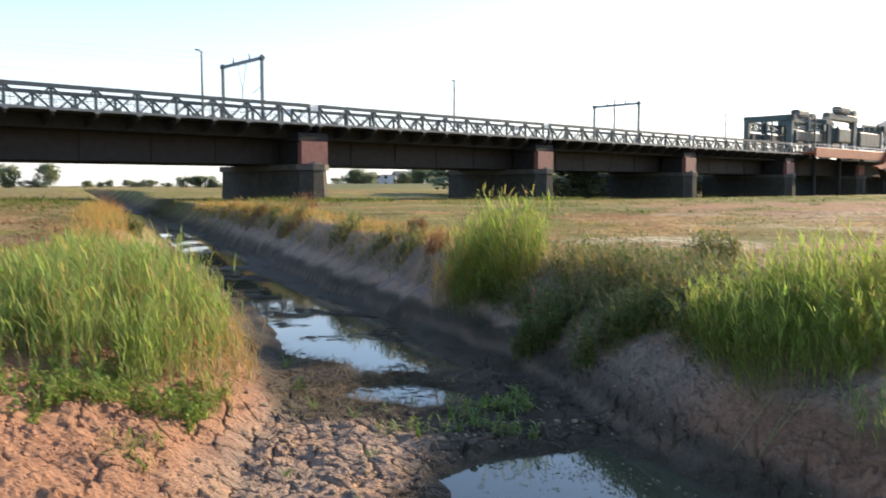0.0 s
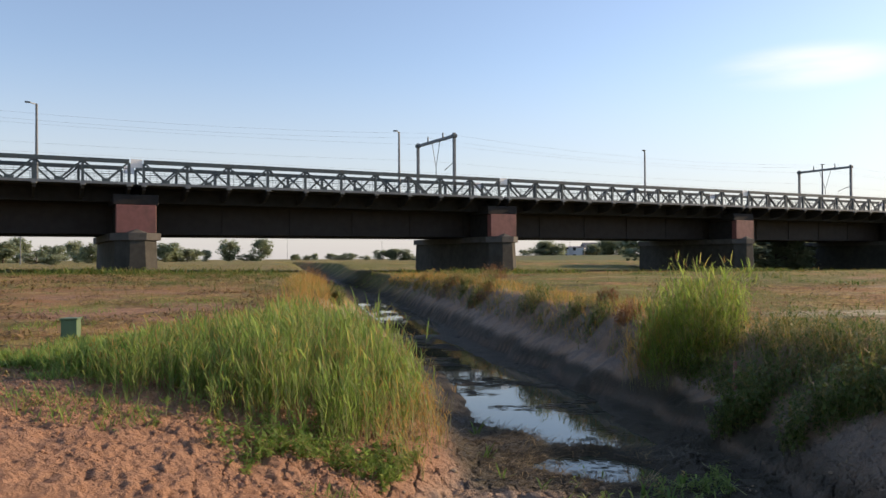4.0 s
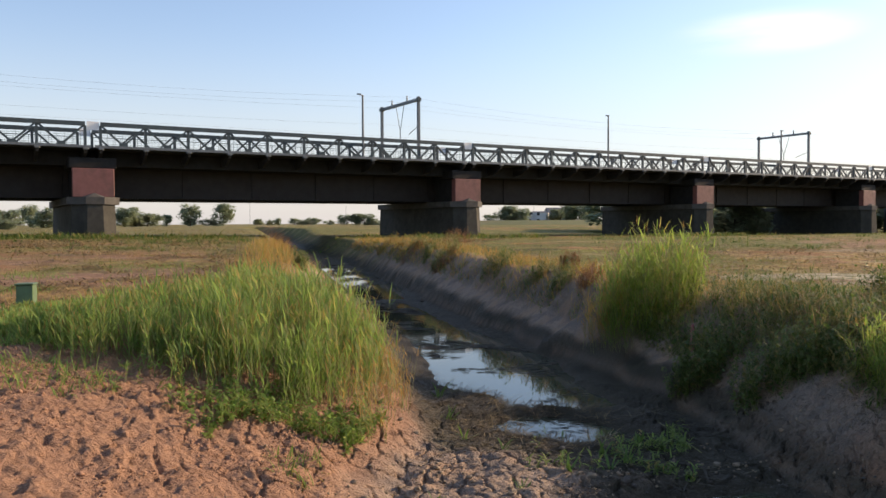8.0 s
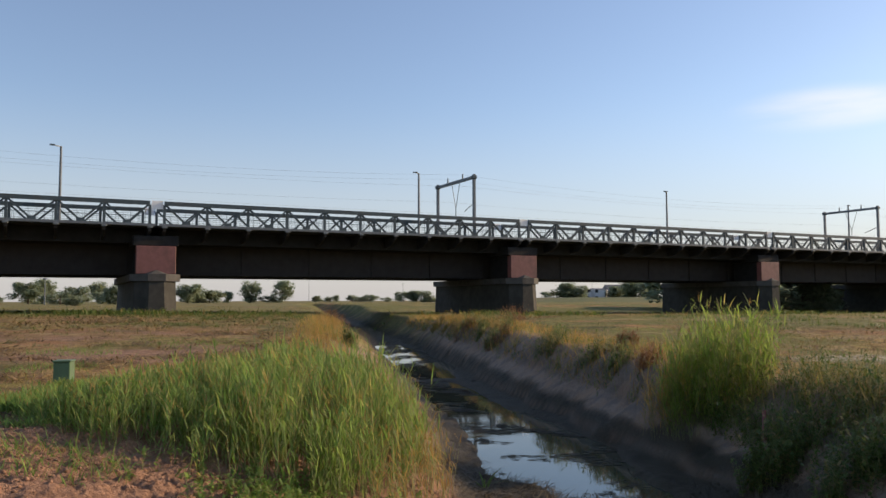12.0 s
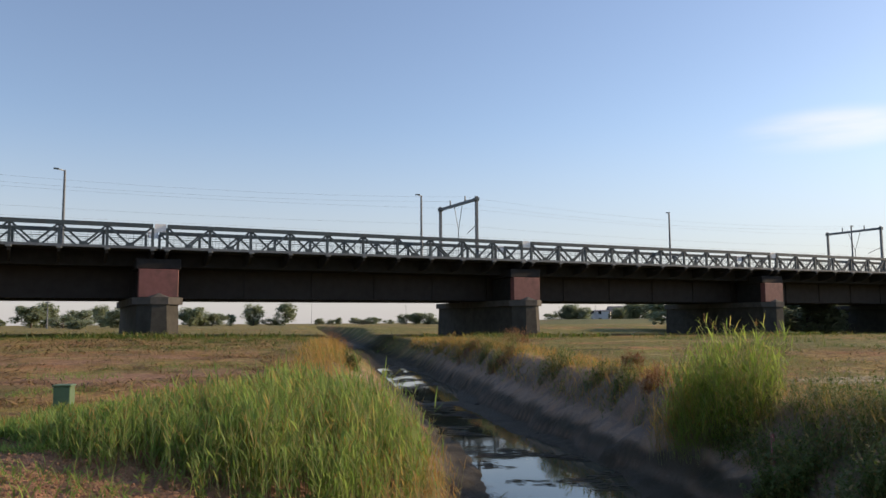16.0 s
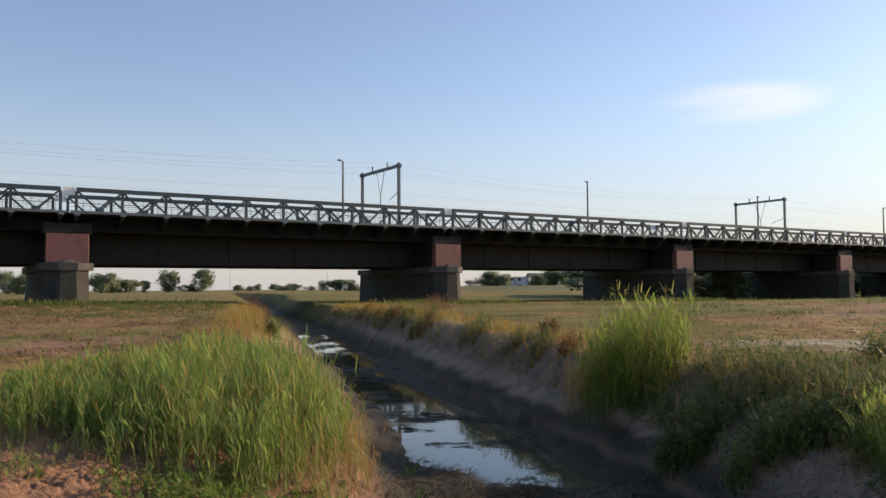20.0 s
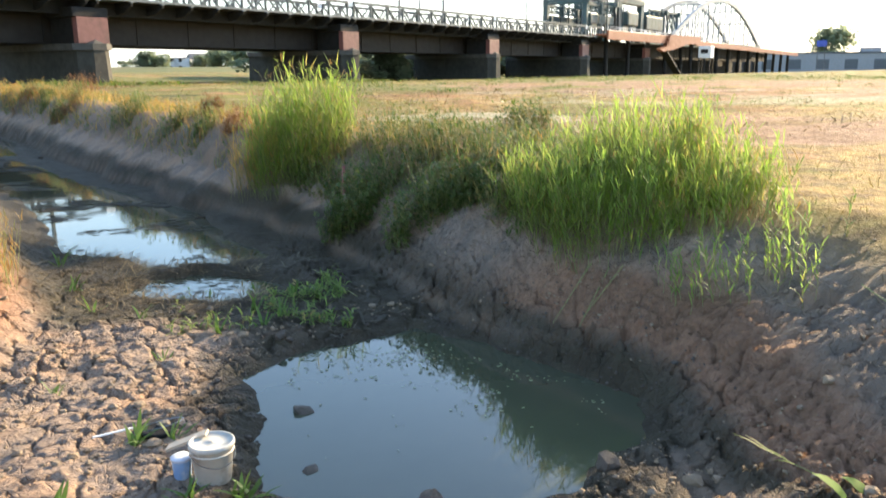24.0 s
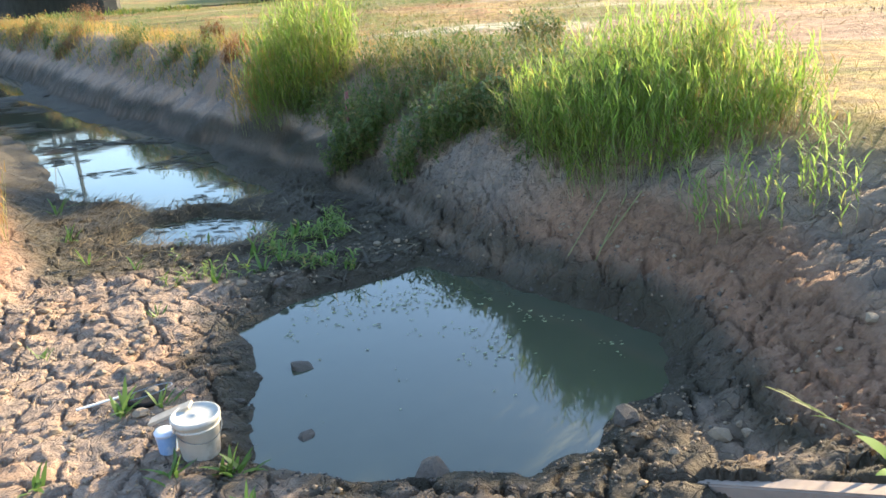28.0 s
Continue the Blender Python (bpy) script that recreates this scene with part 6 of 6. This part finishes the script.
for k in range(11):
    V, F = strips(rooted(np.array([dx + rng.normal(0, 0.07)]), np.array([dy + rng.normal(0, 0.07)]), 0.01), np.array([0.7 * k + 0.3]), np.array([rng.uniform(0.12, 0.2)]), np.array([rng.uniform(0.06, 0.095)]), np.array([rng.uniform(0.5, 1.2)]), np.array([rng.uniform(0.5, 1.4)]), 7)
    leaf_ob = new("leaf", np_mesh("leaf", V, F, BROAD, True))
    leaf_ob.parent = dock
shoot = new("leaning_reed")
tagged(shoot, "single yellow-green reed shoot leaning over the mud", "reed")
p0, p1 = Vector((2.74, 3.62, gz(2.74, 3.62))), Vector((2.64, 4.02, 0.40))
part("stem", rod(bmesh.new(), p0, p1, 0.004, 0.002, 6), CANE, shoot)
for k in range(5):
    at = p0.lerp(p1, 0.55 + 0.11 * k)
    V, F = strips(np.array([at]), np.array([2.05 + rng.normal(0, 0.25)]), np.array([rng.uniform(0.10, 0.20)]), np.array([0.014]), np.array([rng.uniform(0.2, 0.7)]), np.array([rng.uniform(0.2, 0.7)]), 5)
    leaf_ob = new("leaf", np_mesh("leaf", V, F, REED_PALE, True))
    leaf_ob.parent = shoot
for a, b in (((3.05, 6.75), (2.62, 6.35)), ((3.1, 6.6), (2.7, 6.45)), ((2.95, 6.9), (2.5, 6.6)), ((1.1, 8.3), (0.75, 9.3)), ((4.1, 5.1), (3.9, 4.4))):
    cane = new("dead_cane")
    tagged(cane, "dry broken reed cane lying on the bank", "cane", "dead canes")
    part("stem", rod(bmesh.new(), (*a, gz(*a) + 0.05), (*b, gz(*b) + 0.06), 0.005, 0.003, 6), CANE, cane)

# ---- loose clods on the mud ----
CLOD = surface("dry_clay_clod", (0.34, 0.265, 0.18), (0.225, 0.175, 0.12), 16, 0.95, 0, (0.20, 0.165, 0.135), 5, 0.6, 0.01, 0.5)
DARKCLOD = surface("damp_grey_clod", (0.12, 0.10, 0.08), (0.08, 0.068, 0.055), 16, 0.9, 0, (0.06, 0.05, 0.04), 5, 0.6, 0.01, 0.4)
shapes = {}
for tone, mat in (("dry", CLOD), ("damp", DARKCLOD)):
    for k in range(5):
        bm = bmesh.new()
        bmesh.ops.create_icosphere(bm, subdivisions=2, radius=1)
        for v in bm.verts:
            v.co *= 1 + 0.42 * noise.noise(v.co * 1.3 + Vector((7 * k, 3, 1))) + 0.2 * noise.noise(v.co * 3.1 + Vector((k, 9, 4)))
            v.co.z *= 0.62
        me = bpy.data.meshes.new("clod")
        bm.to_mesh(me)
        bm.free()
        me.materials.append(mat)
        shapes[tone, k] = me
x, y = scatter(5200, -2.6, 4.9, 3.3, 8.6, lambda x, y: smooth(0.05, 0.3, wet(x, y)) * np.maximum(smooth(0.9, 0.2, feet(x, y)[1]) * smooth(0.5, 0.0, feet(x, y)[2]), 0.5 * smooth(2.7, 3.2, x) * smooth(5.3, 4.6, y)) * smooth(-0.3, 0.3, vnoise(x, y, 0.7, 141, 2)) * 0.16)
x, y = x[:285], y[:285]
size = 0.014 + 0.05 * rng.beta(1.2, 3.5, len(x))
extra = [(0.98, 4.50, 0.085), (0.42, 5.98, 0.075), (0.39, 5.13, 0.06), (1.10, 3.40, 0.085), (2.06, 4.62, 0.09), (2.43, 4.32, 0.06), (0.62, 4.1, 0.05)]
x, y, size = np.append(x, [e[0] for e in extra]), np.append(y, [e[1] for e in extra]), np.append(size, [e[2] for e in extra])
hz, damp = ground_height(x, y), wet(x, y) < 0.32
for k in range(len(x)):
    ob = new("clod", shapes["damp" if damp[k] else "dry", k % 5])
    ob.parent = ground
    s = float(size[k])
    ob.matrix_basis = pose(float(x[k]), float(y[k]), float(max(hz[k], -0.03)) + 0.25 * s, float(rng.uniform(-20, 20)), float(rng.uniform(-20, 20)), float(rng.uniform(0, 360))) @ Matrix.Diagonal((s, s * float(rng.uniform(0.7, 1.1)), s, 1))
# crumbs too small to count
x, y = scatter(80000, -3.5, 4.9, 3.2, 8.8, lambda x, y: smooth(0.04, 0.25, wet(x, y)) * np.maximum(smooth(2.4, 0.6, feet(x, y)[1]) * smooth(0.6, 0.0, feet(x, y)[2]), 1.8 * smooth(0.0, 0.4, feet(x, y)[2]) * smooth(2.2, 1.4, feet(x, y)[2])) * smooth(-0.1, 0.5, vnoise(x, y, 0.5, 151, 3)) * 0.17)
n = len(x)
s = 0.005 + 0.030 * rng.beta(1.0, 4.5, n)
c = np.stack([x, y, ground_height(x, y) + 0.2 * s], -1)
oct_v = np.array([(1, 0, 0), (0, 1, 0), (-1, 0, 0), (0, -1, 0), (0.1, 0.1, 0.75), (0, 0, -0.6)])
V = (c[:, None] + oct_v[None] * s[:, None, None] * rng.uniform(0.6, 1.3, (n, 6, 1))).reshape(-1, 3)
F = (np.arange(n)[:, None, None] * 6 + np.array([(0, 1, 4), (1, 2, 4), (2, 3, 4), (3, 0, 4), (1, 0, 5), (2, 1, 5), (3, 2, 5), (0, 3, 5)])[None]).reshape(-1, 3)
x3, y3 = scatter(30000, -2.6, 3.2, 3.3, 11.5, lambda x, y: smooth(0.0, 0.12, wet(x, y)) * smooth(0.8, 0.2, wet(x, y) + 0.3 * vnoise(x, y, 0.5, 171, 2)) * smooth(0.6, 0.0, feet(x, y)[1]) * 0.5)
n3 = len(x3)
s3 = 0.005 + 0.022 * rng.beta(1.1, 4, n3)
c3 = np.stack([x3, y3, ground_height(x3, y3) + 0.15 * s3], -1)
V3 = (c3[:, None] + oct_v[None] * s3[:, None, None] * rng.uniform(0.6, 1.3, (n3, 6, 1))).reshape(-1, 3)
F3 = (np.arange(n3)[:, None, None] * 6 + np.array([(0, 1, 4), (1, 2, 4), (2, 3, 4), (3, 0, 4), (1, 0, 5), (2, 1, 5), (3, 2, 5), (0, 3, 5)])[None]).reshape(-1, 3)
tagged(new("mud_rubble", np_mesh("mud_rubble", V3, F3, DARKCLOD)), "damp dark mud rubble round the water", "soil", kind="stuff")
REDCLOD = surface("red_soil_lump", (0.40, 0.215, 0.125), (0.26, 0.14, 0.082), 14, 0.95, 0, (0.16, 0.09, 0.06), 4, 0.6, 0.01)
x2, y2 = scatter(46000, -7.5, -1.6, 4.2, 11, lambda x, y: smooth(0.3, 0.9, feet(x, y)[1]) * smooth(-0.3, 0.4, vnoise(x, y, 0.6, 161, 3)) * 0.5)
n2 = len(x2)
s2 = 0.005 + 0.036 * rng.beta(0.9, 4.2, n2)
c2 = np.stack([x2, y2, ground_height(x2, y2) + 0.15 * s2], -1)
V2 = (c2[:, None] + oct_v[None] * s2[:, None, None] * rng.uniform(0.6, 1.3, (n2, 6, 1))).reshape(-1, 3)
F2 = (np.arange(n2)[:, None, None] * 6 + np.array([(0, 1, 4), (1, 2, 4), (2, 3, 4), (3, 0, 4), (1, 0, 5), (2, 1, 5), (3, 2, 5), (0, 3, 5)])[None]).reshape(-1, 3)
tagged(new("soil_lumps", np_mesh("soil_lumps", V2, F2, REDCLOD)), "loose lumps of red soil on the near slope", "soil", kind="stuff")
tagged(new("soil_crumbs", np_mesh("soil_crumbs", V, F, CLOD)), "loose crumbs of dry clay on the mud", "soil", kind="stuff")

# crumbs of soil left on the concrete cap
turn = pose(1.27, 2.46, 0.86, 0, 0, 18.2)
bm = bmesh.new()
for k in range(90):
    cx, cy = (rng.normal(0.95, 0.12), rng.normal(-0.22, 0.09)) if k < 55 else (rng.uniform(-0.1, 1.4), rng.uniform(-0.5, -0.03))
    r = float(0.004 + 0.014 * rng.beta(1.2, 3))
    made = bmesh.ops.create_icosphere(bm, subdivisions=1, radius=r)["verts"]
    for v in made:
        v.co = turn @ (Vector((float(cx), float(cy), 0.3 * r)) + Vector((v.co.x * 1.4, v.co.y, v.co.z * 0.6)) * (1 + 0.4 * noise.noise(v.co * 90)))
tagged(part("cap_crumbs", bm, CLOD), "dried soil crumbs scattered on the concrete cap", "soil", kind="stuff")
